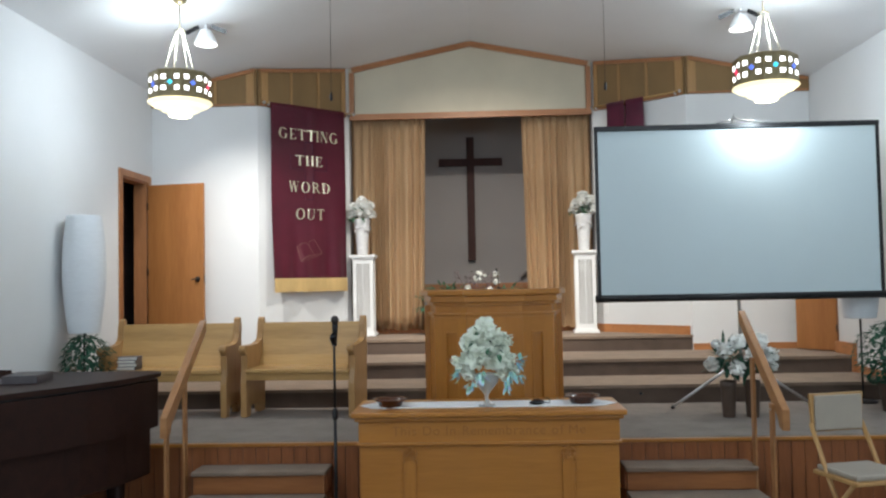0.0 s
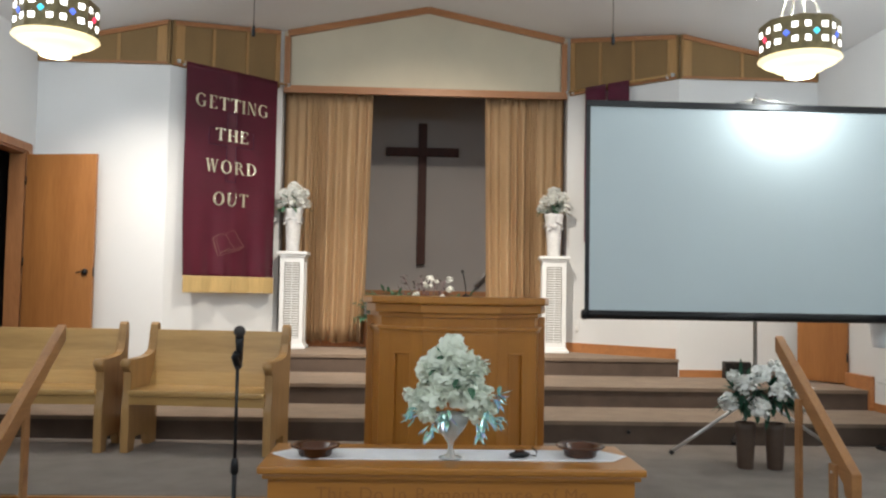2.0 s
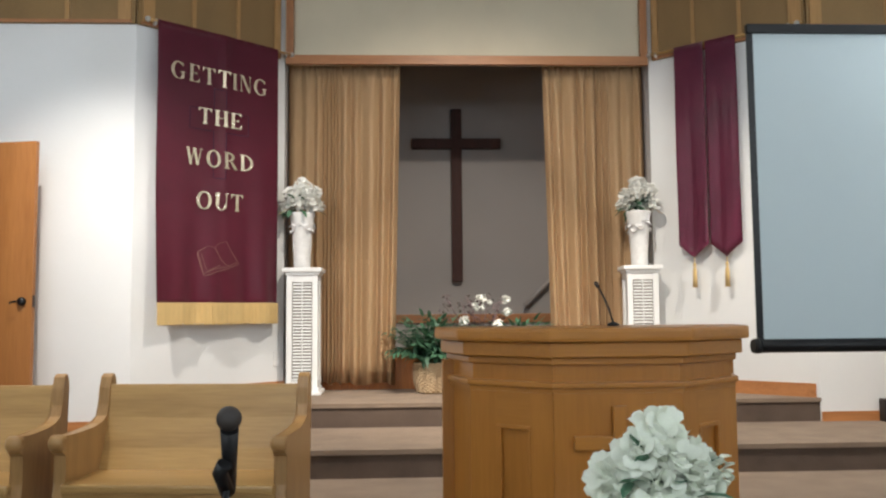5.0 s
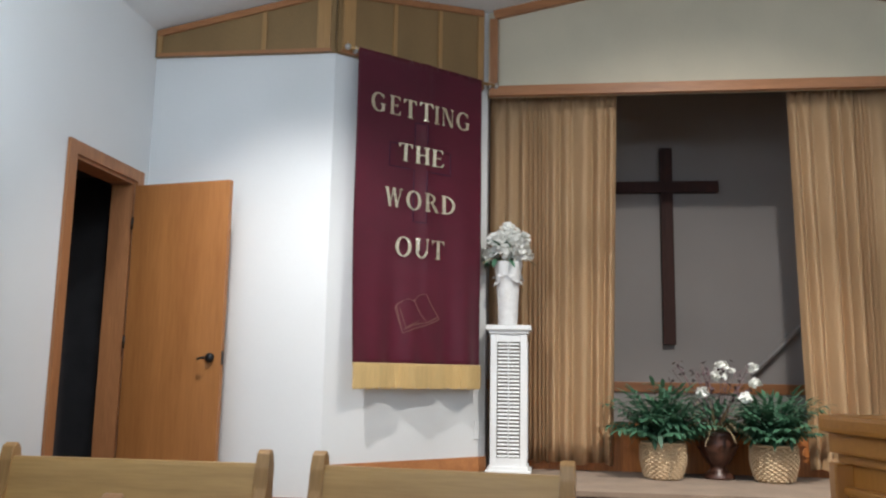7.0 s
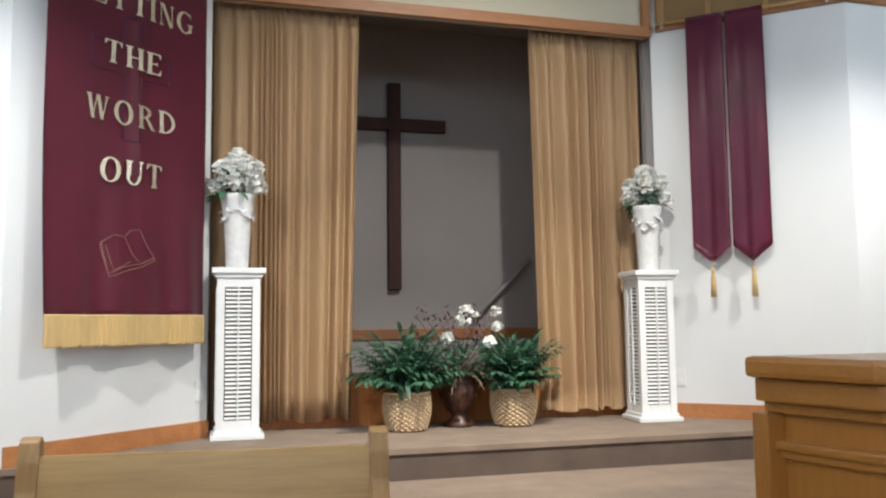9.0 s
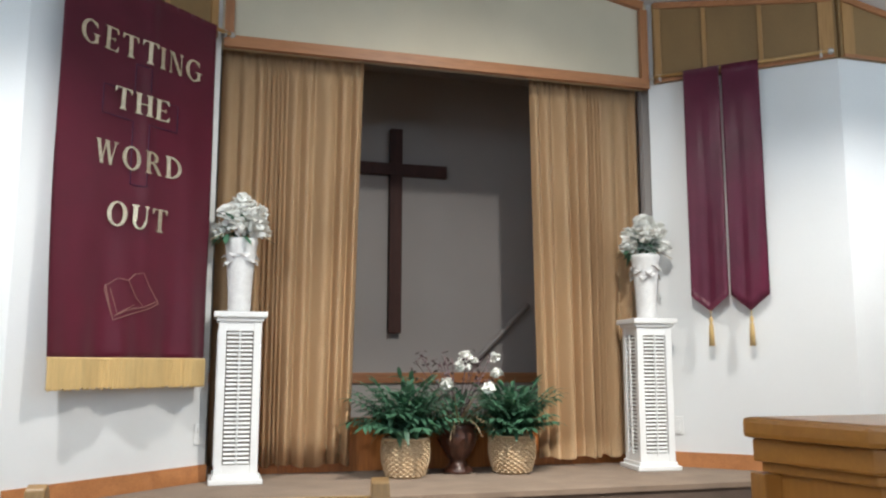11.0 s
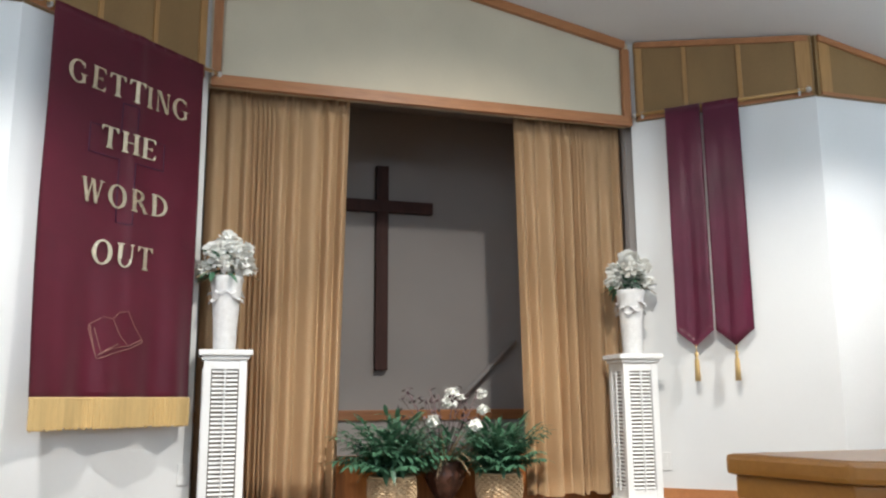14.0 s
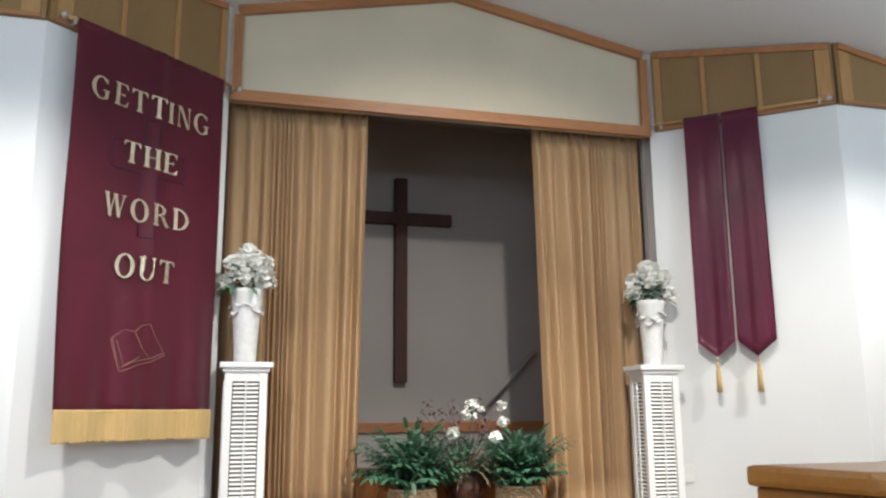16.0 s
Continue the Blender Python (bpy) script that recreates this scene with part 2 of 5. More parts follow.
_t.links.new(_co.outputs["Object"], _tx.inputs["Vector"])
_t.links.new(_tx.outputs[0], _rp.inputs[0])
_t.links.new(_rp.outputs[0], _b.inputs["Base Color"])
M_CUSHION = surface("grey_vinyl", (0.36, 0.31, 0.25), 0.55, scale=6, vary=0.06, fine=200, bump=0.2)
M_CHAIR = wood("pale_beech", (0.50, 0.29, 0.11), (0.36, 0.19, 0.066), "z", 0.4)
M_PASSAGE_SHADE = surface("dim_passage_shade", (0.10, 0.09, 0.09), 0.9, bump=0.0)
M_SMOKE = surface("dark_vent", (0.035, 0.028, 0.025), 0.6, bump=0.0)
M_COVER = surface("book_cover", (0.10, 0.085, 0.09), 0.5, per_piece=0.4)
M_PAGES = surface("book_pages", (0.68, 0.66, 0.6), 0.8, scale=60, stretch=(0.1, 0.1, 2), vary=0.1)

# ---- mesh helpers ----


def box(bm, x0, x1, y0, y1, z0, z1, bevel=0.0):
    r = bmesh.ops.create_cube(bm, size=1.0, matrix=Matrix.Translation(((x0 + x1) / 2, (y0 + y1) / 2, (z0 + z1) / 2)) @ Matrix.Diagonal((x1 - x0, y1 - y0, z1 - z0, 1)))
    if bevel:
        edges = {e for v in r["verts"] for e in v.link_edges}
        bmesh.ops.bevel(bm, geom=list(edges), offset=bevel, segments=2, affect="EDGES", profile=0.6)
    return bm


def boxed(*a):
    return box(bmesh.new(), *a)


def prism(outline, z0, z1, bevel=0.0):
    """An upright prism on an outline of (x, y), counter-clockwise."""
    bm = bmesh.new()
    lo = [bm.verts.new((x, y, z0)) for x, y in outline]
    hi = [bm.verts.new((x, y, z1)) for x, y in outline]
    n = len(outline)
    bm.faces.new(lo[::-1])
    bm.faces.new(hi)
    for i in range(n):
        bm.faces.new((lo[i], lo[(i + 1) % n], hi[(i + 1) % n], hi[i]))
    if bevel:
        bmesh.ops.bevel(bm, geom=list(bm.edges), offset=bevel, segments=2, affect="EDGES", profile=0.6)
    return bm


def turned(profile, n=28, bm=None, at=(0, 0, 0)):
    """A turned body from (radius, height) pairs."""
    bm = bm or bmesh.new()
    rings = []
    for r, z in profile:
        rings.append([bm.verts.new((at[0] + r * math.cos(2 * math.pi * i / n), at[1] + r * math.sin(2 * math.pi * i / n), at[2] + z)) for i in range(n)])
    for a, b in zip(rings, rings[1:]):
        for i in range(n):
            bm.faces.new((a[i], a[(i + 1) % n], b[(i + 1) % n], b[i]))
    bm.faces.new(rings[0][::-1])
    bm.faces.new(rings[-1])
    for f in bm.faces:
        f.smooth = len(f.verts) == 4
    return bm


def tube(points, r, n=8, bm=None, r_end=None):
    """A round bar along points."""
    bm = bm or bmesh.new()
    pts = [Vector(p) for p in points]
    rings = []
    for i, p in enumerate(pts):
        d = (pts[min(i + 1, len(pts) - 1)] - pts[max(i - 1, 0)]).normalized()
        u = d.orthogonal().normalized()
        w = d.cross(u)
        rr = r if r_end is None else r + (r_end - r) * i / (len(pts) - 1)
        rings.append([bm.verts.new(p + rr * (math.cos(2 * math.pi * k / n) * u + math.sin(2 * math.pi * k / n) * w)) for k in range(n)])
    for a, b in zip(rings, rings[1:]):
        u0 = min(range(n), key=lambda s: (a[0].co - b[s].co).length)
        for k in range(n):
            bm.faces.new((a[k], a[(k + 1) % n], b[(k + 1 + u0) % n], b[(k + u0) % n]))
    bm.faces.new(rings[0][::-1])
    bm.faces.new(rings[-1])
    for f in bm.faces:
        f.smooth = len(f.verts) == 4
    return bm


def mesh_of(name, bm, material):
    bmesh.ops.recalc_face_normals(bm, faces=bm.faces)
    me = bpy.data.meshes.new(name)
    bm.to_mesh(me)
    bm.free()
    me.materials.append(material)
    return me


def part(name, bm, material, parent, label=""):
    ob = new(name, mesh_of(name, bm, material))
    ob.parent = parent
    return tagged(ob, label)


def thing(name, m, label, category, group=""):
    ob = new(name)
    ob.empty_display_size = 0.1
    ob.matrix_basis = m
    return tagged(ob, label, category, group)


def solid(name, bm, material, label, category):
    return tagged(new(name, mesh_of(name, bm, material)), label, category, kind="structure")


def piece(name, me, parent, m):
    ob = new(name, me)
    ob.parent = parent
    ob.matrix_basis = m
    return ob

# ---- the room ----
FLOOR, STAGE, RISE = -0.05, 0.43, 0.17
TIER_A, TIER_B, TIER_C = STAGE + RISE, STAGE + 2 * RISE, STAGE + 3 * RISE
WEST, EAST, BACK = -3.7, 3.92, -6.0
MID, RIDGE, PITCH = 0.05, 4.64, 0.2
EDGE, Y_A, Y_B, Y_C = 6.18, 7.85, 8.62, 9.575
Y_FACE, Y_ARCH = 9.57, 10.43
LX, RX = -2.45, 2.53
AL, AR = -1.5, 1.58


def roof_z(x):
    return RIDGE - PITCH * abs(x - MID)


def wall_between(name, p, q, z0, ztops, label, thick=0.14):
    """A wall whose room face runs from p to q (room on the right of that way); ztops are heights at p, (middle) and q."""
    p, q = Vector(p), Vector(q)
    d = (q - p).normalized()
    n = Vector((-d.y, d.x))
    bm = bmesh.new()
    k = len(ztops)
    pts = [p.lerp(q, i / (k - 1)) for i in range(k)]
    front_lo, front_hi = [bm.verts.new((*v, z0)) for v in pts], [bm.verts.new((*v, z)) for v, z in zip(pts, ztops)]
    back_lo, back_hi = [bm.verts.new((*(v + n * thick), z0)) for v in pts], [bm.verts.new((*(v + n * thick), z)) for v, z in zip(pts, ztops)]
    for i in range(k - 1):
        bm.faces.new((front_lo[i], front_lo[i + 1], front_hi[i + 1], front_hi[i]))
        bm.faces.new((back_lo[i], back_hi[i], back_hi[i + 1], back_lo[i + 1]))
        bm.faces.new((front_hi[i], front_hi[i + 1], back_hi[i + 1], back_hi[i]))
        bm.faces.new((front_lo[i], back_lo[i], back_lo[i + 1], front_lo[i + 1]))
    for i in (0, k - 1):
        bm.faces.new((front_lo[i], front_hi[i], back_hi[i], back_lo[i]))
    return solid(name, bm, M_WALL, label, "wall")


solid("floor", boxed(WEST, EAST, BACK, EDGE, FLOOR - 0.1, FLOOR), M_FLOORC, "grey-brown carpeted floor of the nave", "floor")
bm = bmesh.new()
for side in ((WEST - 0.3, MID), (MID, EAST + 0.3)):
    vs = [bm.verts.new((x, y, roof_z(x) + dz)) for dz in (0, 0.12) for x in side for y in (BACK - 0.2, Y_ARCH + 0.12)]
    for f in ((0, 1, 3, 2), (4, 6, 7, 5), (0, 4, 5, 1), (2, 3, 7, 6), (0, 2, 6, 4), (1, 5, 7, 3)):
        bm.faces.new([vs[i] for i in f])
solid("ceiling", bm, M_CEIL, "white sloped ceiling with a central ridge", "ceiling")

# side walls, the left one with its doorway
D0, D1, DTOP = 8.70, 9.40, TIER_B + 2.03
bm = bmesh.new()
box(bm, WEST - 0.14, WEST, BACK, D0, FLOOR, roof_z(WEST) + 0.02)
box(bm, WEST - 0.14, WEST, D1, Y_FACE, FLOOR, roof_z(WEST) + 0.02)
box(bm, WEST - 0.14, WEST, D0, D1, DTOP, roof_z(WEST) + 0.02)
box(bm, WEST - 0.14, WEST, D0, D1, FLOOR, TIER_B)
solid("wall_west", bm, M_WALL, "white plaster side wall with an open doorway", "wall")
E0, E1 = 9.02, 9.50
bm = bmesh.new()
box(bm, EAST, EAST + 0.14, BACK, E0, FLOOR, roof_z(EAST) + 0.02)
box(bm, EAST, EAST + 0.14, E0, Y_FACE, DTOP, roof_z(EAST) + 0.02)
box(bm, EAST, EAST + 0.14, E0, Y_FACE, FLOOR, TIER_B)
solid("wall_east", bm, M_WALL, "white plaster side wall beside the stage", "wall")
wall_between("wall_south", (EAST, BACK), (WEST, BACK), FLOOR, [roof_z(EAST) + 0.02, RIDGE + 0.02, roof_z(WEST) + 0.02], "plain white rear wall of the nave")
wall_between("wall_north_left", (WEST, Y_FACE), (LX, Y_FACE), TIER_B - 0.2, [roof_z(WEST) + 0.02, roof_z(LX) + 0.02], "white wall beside the open door")
wall_between("wall_angled_left", (LX, Y_FACE), (AL, Y_ARCH), TIER_B - 0.2, [roof_z(LX) + 0.02, roof_z(AL) + 0.02], "white angled wall behind the maroon banner", 0.1)
wall_between("wall_angled_right", (AR, Y_ARCH), (RX, Y_FACE), TIER_B - 0.2, [roof_z(AR) + 0.02, roof_z(RX) + 0.02], "white angled wall behind the two sashes", 0.1)
wall_between("wall_north_right", (RX, Y_FACE), (EAST + 0.14, Y_FACE), TIER_B - 0.2, [roof_z(RX) + 0.02, roof_z(EAST) + 0.02], "white wall behind the projection screen")

# passages behind the side doors, their dimness put in as a dark colour
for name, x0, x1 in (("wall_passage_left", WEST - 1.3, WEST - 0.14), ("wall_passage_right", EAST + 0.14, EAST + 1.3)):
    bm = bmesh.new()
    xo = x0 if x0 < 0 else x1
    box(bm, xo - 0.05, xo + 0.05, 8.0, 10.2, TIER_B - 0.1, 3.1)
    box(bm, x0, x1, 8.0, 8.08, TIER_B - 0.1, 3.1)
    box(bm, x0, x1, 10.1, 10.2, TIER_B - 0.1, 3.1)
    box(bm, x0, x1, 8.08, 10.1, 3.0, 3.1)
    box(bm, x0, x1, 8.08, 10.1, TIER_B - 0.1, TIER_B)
    solid(name, bm, M_PASSAGE_SHADE, "unlit passage behind the side door", "wall")

# header over the stage recess, with the recess behind it
HEAD = 3.69
bm = bmesh.new()
vs = [(AL, HEAD), (AR, HEAD), (AR, roof_z(AR) + 0.02), (MID, RIDGE + 0.02), (AL, roof_z(AL) + 0.02)]
f = [bm.verts.new((x, Y_ARCH, z)) for x, z in vs]
b = [bm.verts.new((x, Y_ARCH + 0.1, z)) for x, z in vs]
bm.faces.new(f), bm.faces.new(b[::-1])
for i in range(5):
    bm.faces.new((f[i], b[i], b[(i + 1) % 5], f[(i + 1) % 5]))
solid("wall_header", bm, M_ARCH, "cream gable panel above the stage curtains", "wall")
RB, RZ, RT = 12.18, 0.6, 4.25
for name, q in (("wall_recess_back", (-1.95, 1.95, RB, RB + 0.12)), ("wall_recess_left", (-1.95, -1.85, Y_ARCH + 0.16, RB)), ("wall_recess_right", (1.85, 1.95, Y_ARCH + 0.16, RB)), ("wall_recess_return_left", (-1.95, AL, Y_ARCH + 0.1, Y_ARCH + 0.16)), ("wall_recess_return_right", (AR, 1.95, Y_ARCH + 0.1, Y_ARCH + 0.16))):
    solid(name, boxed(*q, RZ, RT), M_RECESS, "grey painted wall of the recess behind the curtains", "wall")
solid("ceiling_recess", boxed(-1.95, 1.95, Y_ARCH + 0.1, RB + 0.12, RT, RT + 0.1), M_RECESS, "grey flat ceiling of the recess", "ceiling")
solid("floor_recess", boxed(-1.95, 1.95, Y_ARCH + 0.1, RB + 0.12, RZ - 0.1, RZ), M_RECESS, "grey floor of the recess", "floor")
solid("trim_recess_rail", box(bmesh.new(), -1.85, 1.85, RB - 0.03, RB, 1.475, 1.565, 0.006), M_TRIM, "brown rail along the back of the recess", "trim")
bm = boxed(AL + 0.02, AR - 0.02, 10.66, 10.70, TIER_C - 0.3, 1.26)
solid("wall_recess_front", bm, M_FLAME, "low flame-grained wooden wall below the curtains", "wall")
solid("trim_recess_cap", box(bmesh.new(), AL + 0.02, AR - 0.02, 10.64, 10.72, 1.26, 1.285, 0.006), M_TRIM, "wooden cap on the low wall", "trim")

# the wooden trims of the gable panel


def strip(bm, p, q, y, w, t):
    """A flat strip on the plane y, from p to q in (x, z), standing t proud."""
    p, q = Vector((p[0], 0, p[1])), Vector((q[0], 0, q[1]))
    d = (q - p).normalized()
    n = Vector((-d.z, 0, d.x)) * w / 2
    vs = []
    for yy in (y - t, y):
        for v in (p - n, q - n, q + n, p + n):
            vs.append(bm.verts.new((v.x, yy, v.z)))
    for f in ((0, 1, 2, 3), (7, 6, 5, 4), (0, 4, 5, 1), (1, 5, 6, 2), (2, 6, 7, 3), (3, 7, 4, 0)):
        bm.faces.new([vs[i] for i in f])
    return bm


x0, x1 = AL + 0.045, AR - 0.045
solid("trim_gable_bottom", strip(bmesh.new(), (x0 - 0.03, HEAD + 0.01), (x1 + 0.03, HEAD + 0.01), Y_ARCH - 0.003, 0.075, 0.045), M_TRIM, "oak trim along the foot of the gable panel", "trim")
for name, a, b in (("trim_gable_left", x0, MID), ("trim_gable_right", MID, x1)):
    solid(name, strip(bmesh.new(), (a, roof_z(a) - 0.035), (b, roof_z(b) - 0.035), Y_ARCH - 0.002, 0.065, 0.04), M_TRIM, "sloping oak trim of the gable panel", "trim")
for x in (x0, x1):
    solid("trim_gable_post", strip(bmesh.new(), (x, HEAD + 0.045), (x, roof_z(x) - 0.07), Y_ARCH - 0.004, 0.06, 0.04), M_TRIM_Z, "upright oak trim of the gable panel", "trim")

# woven bands below the ceiling
BAND = 3.70


def band(name, p, q, ribs, near=0.0, far=0.0):
    """near and far: bare wall left at either end of the band."""
    p, q = Vector(p), Vector(q)
    p, q = p + (q - p).normalized() * near, q - (q - p).normalized() * far
    d = (q - p).normalized()
    n = Vector((d.y, -d.x))
    L = (q - p).length
    m = Matrix(((d.x, -n.x, 0, p.x), (d.y, -n.y, 0, p.y), (0, 0, 1, 0), (0, 0, 0, 1)))
    za, zb = roof_z(p.x), roof_z(q.x)

    def bar(s0, s1, t0, t1, lo, hi):
        bm = bmesh.new()
        vs = [bm.verts.new(m @ Vector((s, -t, z))) for t in (t0, t1) for s, z in ((s0, lo[0]), (s1, lo[1]), (s1, hi[1]), (s0, hi[0]))]
        for f in ((3, 2, 1, 0), (4, 5, 6, 7), (0, 1, 5, 4), (1, 2, 6, 5), (2, 3, 7, 6), (3, 0, 4, 7)):
            bm.faces.new([vs[i] for i in f])
        return bm

    def top(s):
        return za + (zb - za) * s / L
    solid(name, bar(0.0, L, 0.001, 0.03, (BAND, BAND), (za - 0.004, zb - 0.004)), M_BAND, "woven tan panel band under the ceiling", "trim")
    solid("trim_band_top", bar(0.02, L - 0.02, 0.031, 0.05, (top(0) - 0.05, top(L) - 0.05), (top(0) - 0.006, top(L) - 0.006)), M_TRIM, "oak strip along the top of the band", "trim")
    solid("trim_band_foot", bar(0.02, L - 0.02, 0.031, 0.045, (BAND, BAND), (BAND + 0.022, BAND + 0.022)), M_TRIM, "thin oak strip along the foot of the band", "trim")
    for s, w in ribs:
        solid("trim_band_rib", bar(s, s + w, 0.0305, 0.043, (BAND + 0.023, BAND + 0.023), (top(s) - 0.052, top(s + w) - 0.052)), M_PEW_Z, "upright oak batten on the band", "trim")


band("trim_band_left", (WEST, Y_FACE), (LX, Y_FACE), [(0.02, 0.03), (0.75, 0.03), (1.13, 0.09)])
band("trim_band_angled_left", (LX, Y_FACE), (AL, Y_ARCH), [(0.03, 0.09), (0.42, 0.03), (0.80, 0.03), (1.155, 0.05)], 0.0, 0.06)
band("trim_band_angled_right", (AR, Y_ARCH), (RX, Y_FACE), [(0.02, 0.045), (0.36, 0.03), (0.74, 0.03), (1.13, 0.09)], 0.045, 0.0)
band("trim_band_right", (RX, Y_FACE), (EAST, Y_FACE), [(0.02, 0.09), (0.6, 0.03)])

# stage, tiers and steps
solid("floor_stage", box(bmesh.new(), WEST, EAST, EDGE, Y_A, FLOOR, STAGE, 0.012), M_STAGE, "grey-brown carpeted stage platform", "floor")


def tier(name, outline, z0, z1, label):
    solid(name, prism(outline, z0, z1 - 0.03), M_RISER_SHADE, label, "step")
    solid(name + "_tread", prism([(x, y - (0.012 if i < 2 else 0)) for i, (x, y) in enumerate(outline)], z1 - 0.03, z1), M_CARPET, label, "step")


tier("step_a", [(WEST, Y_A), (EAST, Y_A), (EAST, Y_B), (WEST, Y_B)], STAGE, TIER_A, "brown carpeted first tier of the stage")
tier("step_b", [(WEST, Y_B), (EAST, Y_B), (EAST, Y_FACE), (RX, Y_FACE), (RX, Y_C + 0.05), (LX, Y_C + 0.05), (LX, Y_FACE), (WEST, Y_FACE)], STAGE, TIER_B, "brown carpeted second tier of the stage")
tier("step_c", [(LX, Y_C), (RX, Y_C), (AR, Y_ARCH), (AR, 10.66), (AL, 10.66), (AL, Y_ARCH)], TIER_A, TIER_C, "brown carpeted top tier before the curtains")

# boarded front of the stage
front = solid("wall_stage_front", boxed(WEST, EAST, EDGE - 0.012, EDGE - 0.001, FLOOR, STAGE - 0.03), M_SMOKE, "stained boarded front of the stage", "wall")
solid("trim_stage_nosing", box(bmesh.new(), WEST, EAST, EDGE - 0.035, EDGE - 0.001, STAGE - 0.03, STAGE - 0.004, 0.006), M_HONEY, "wooden nosing along the stage edge", "trim")

# baseboards
def base_run(name, p, q, z, h=0.1, t=0.016):
    p, q = Vector(p), Vector(q)
    d = (q - p).normalized()
    n = Vector((d.y, -d.x))
    out = [p + n * 0.002, p + n * t, q + n * t, q + n * 0.002]
    solid(name, prism([tuple(v) for v in out], z, z + h), M_BASE, "orange-brown wooden baseboard", "baseboard")


base_run("baseboard_angled_left", (LX + 0.02, Y_FACE + 0.02), (AL, Y_ARCH), TIER_C)
base_run("baseboard_angled_right", (AR, Y_ARCH), (RX - 0.02, Y_FACE + 0.02), TIER_C)
base_run("baseboard_left", (WEST, Y_FACE), (LX, Y_FACE), TIER_B, 0.07)
base_run("baseboard_right", (RX, Y_FACE), (EAST, Y_FACE), TIER_B, 0.07)
base_run("baseboard_east", (EAST, Y_B), (EAST, Y_A), TIER_A, 0.07)
base_run("baseboard_east_low", (EAST, Y_A), (EAST, EDGE), STAGE, 0.07)
solid("trim_tier_end", box(bmesh.new(), EAST - 0.05, EAST - 0.004, Y_B - 0.03, E0 - 0.02, TIER_A, TIER_B + 0.12, 0.006), M_BASE, "wooden stub at the end of the tier", "trim")

# ---- plants and flowers: common shapes ----


def blade(bm, base, way, length, width, droop=0.4, steps=3, fold=0.15):
    """One leaf, petal or frond leaflet: a strip that bends down along its length, folded at its rib."""
    p, d = Vector(base), Vector(way).normalized()
    side = d.cross(Vector((0, 0, 1)))
    side = side.normalized() if side.length > 0.05 else Vector((1, 0, 0))
    rows = []
    for i in range(steps + 1):
        u = i / steps
        w = width * (math.sin(math.pi * (0.12 + 0.86 * u)) ** 0.8) / 2
        up = side.cross(d).normalized()
        rows.append((bm.verts.new(p - side * w + up * w * fold), bm.verts.new(p), bm.verts.new(p + side * w + up * w * fold)))
        d = (d - Vector((0, 0, droop / steps))).normalized()
        p = p + d * length / steps
    for a, b in zip(rows, rows[1:]):
        bm.faces.new((a[0], a[1], b[1], b[0]))
        bm.faces.new((a[1], a[2], b[2], b[1]))
    return p


def petal(bm, base, way, length, width, curl):
    """A broad petal with a blunt, slightly ruffled end."""
    p, d = Vector(base), Vector(way).normalized()
    side = d.cross(Vector((0.3, 0.2, 1))).normalized()
    rows = []
    for i, w in enumerate((0.25, 0.85, 1.0, 0.55)):
        up = side.cross(d).normalized()
        k = w * width / 2
        rows.append((bm.verts.new(p - side * k + up * k * 0.35), bm.verts.new(p), bm.verts.new(p + side * k + up * k * 0.35)))
        d = (d + up * curl).normalized()
        p = p + d * length / 3
    for a, b in zip(rows, rows[1:]):
        bm.faces.new((a[0], a[1], b[1], b[0]))
        bm.faces.new((a[1], a[2], b[2], b[1]))


def blossom(rng, r, petals=44):
    """A full, ragged flower head about the origin."""
    bm = bmesh.new()
    bmesh.ops.create_icosphere(bm, subdivisions=1, radius=r * 0.55)
    for i in range(petals):
        z = 1 - 1.75 * (i + 0.5) / petals
        a = i * 2.4 + rng.uniform(-0.3, 0.3)
        k = math.sqrt(max(0, 1 - z * z))
        d = Vector((k * math.cos(a), k * math.sin(a), z))
        petal(bm, d * r * rng.uniform(0.42, 0.62), d + Vector((rng.uniform(-0.7, 0.7), rng.uniform(-0.7, 0.7), rng.uniform(-0.4, 0.6))), r * rng.uniform(0.42, 0.60), r * rng.uniform(0.55, 0.8), rng.uniform(-0.5, 0.2))
    for f in bm.faces:
        f.smooth = True
    return bm


def leaf_tuft(rng, n, r, length, width, low=-0.3, centre=(0, 0, 0)):
    bm = bmesh.new()
    for i in range(n):
        a, z = rng.uniform(0, 6.283), rng.uniform(low, 1)
        k = math.sqrt(max(0.05, 1 - z * z))
        d = Vector((k * math.cos(a), k * math.sin(a), z))
        blade(bm, Vector(centre) + d * r * rng.uniform(0.2, 0.9), d + Vector((rng.uniform(-0.6, 0.6), rng.uniform(-0.6, 0.6), rng.uniform(-0.4, 0.4))), length * rng.uniform(0.7, 1.2), width * rng.uniform(0.7, 1.2), rng.uniform(0.2, 1.1))
    return bm


rng = random.Random(7)
BLOSSOMS = [mesh_of("blossom", blossom(rng, 1.0), M_PETAL) for _ in range(4)]
MINTS = [mesh_of("blossom", blossom(rng, 1.0, 40), M_MINT) for _ in range(3)]


def bloom(parent, place, r, kinds=BLOSSOMS):
    ob = piece("blossom", rng.choice(kinds), parent, pose(*place, rng.uniform(-35, 35), rng.uniform(-35, 35), rng.uniform(0, 360)) @ Matrix.Diagonal((r, r, r, 1)))
    return ob


# ---- recess: cross, stair rail, curtains ----
cross = thing("cross", pose(0.032, RB - 0.075, 1.89), "dark-stained wooden cross hung on the recess wall", "cross")
part("upright", box(bmesh.new(), -0.055, 0.055, -0.01, 0.07, 0.01, 1.82, 0.006), M_DARKWOOD, cross)
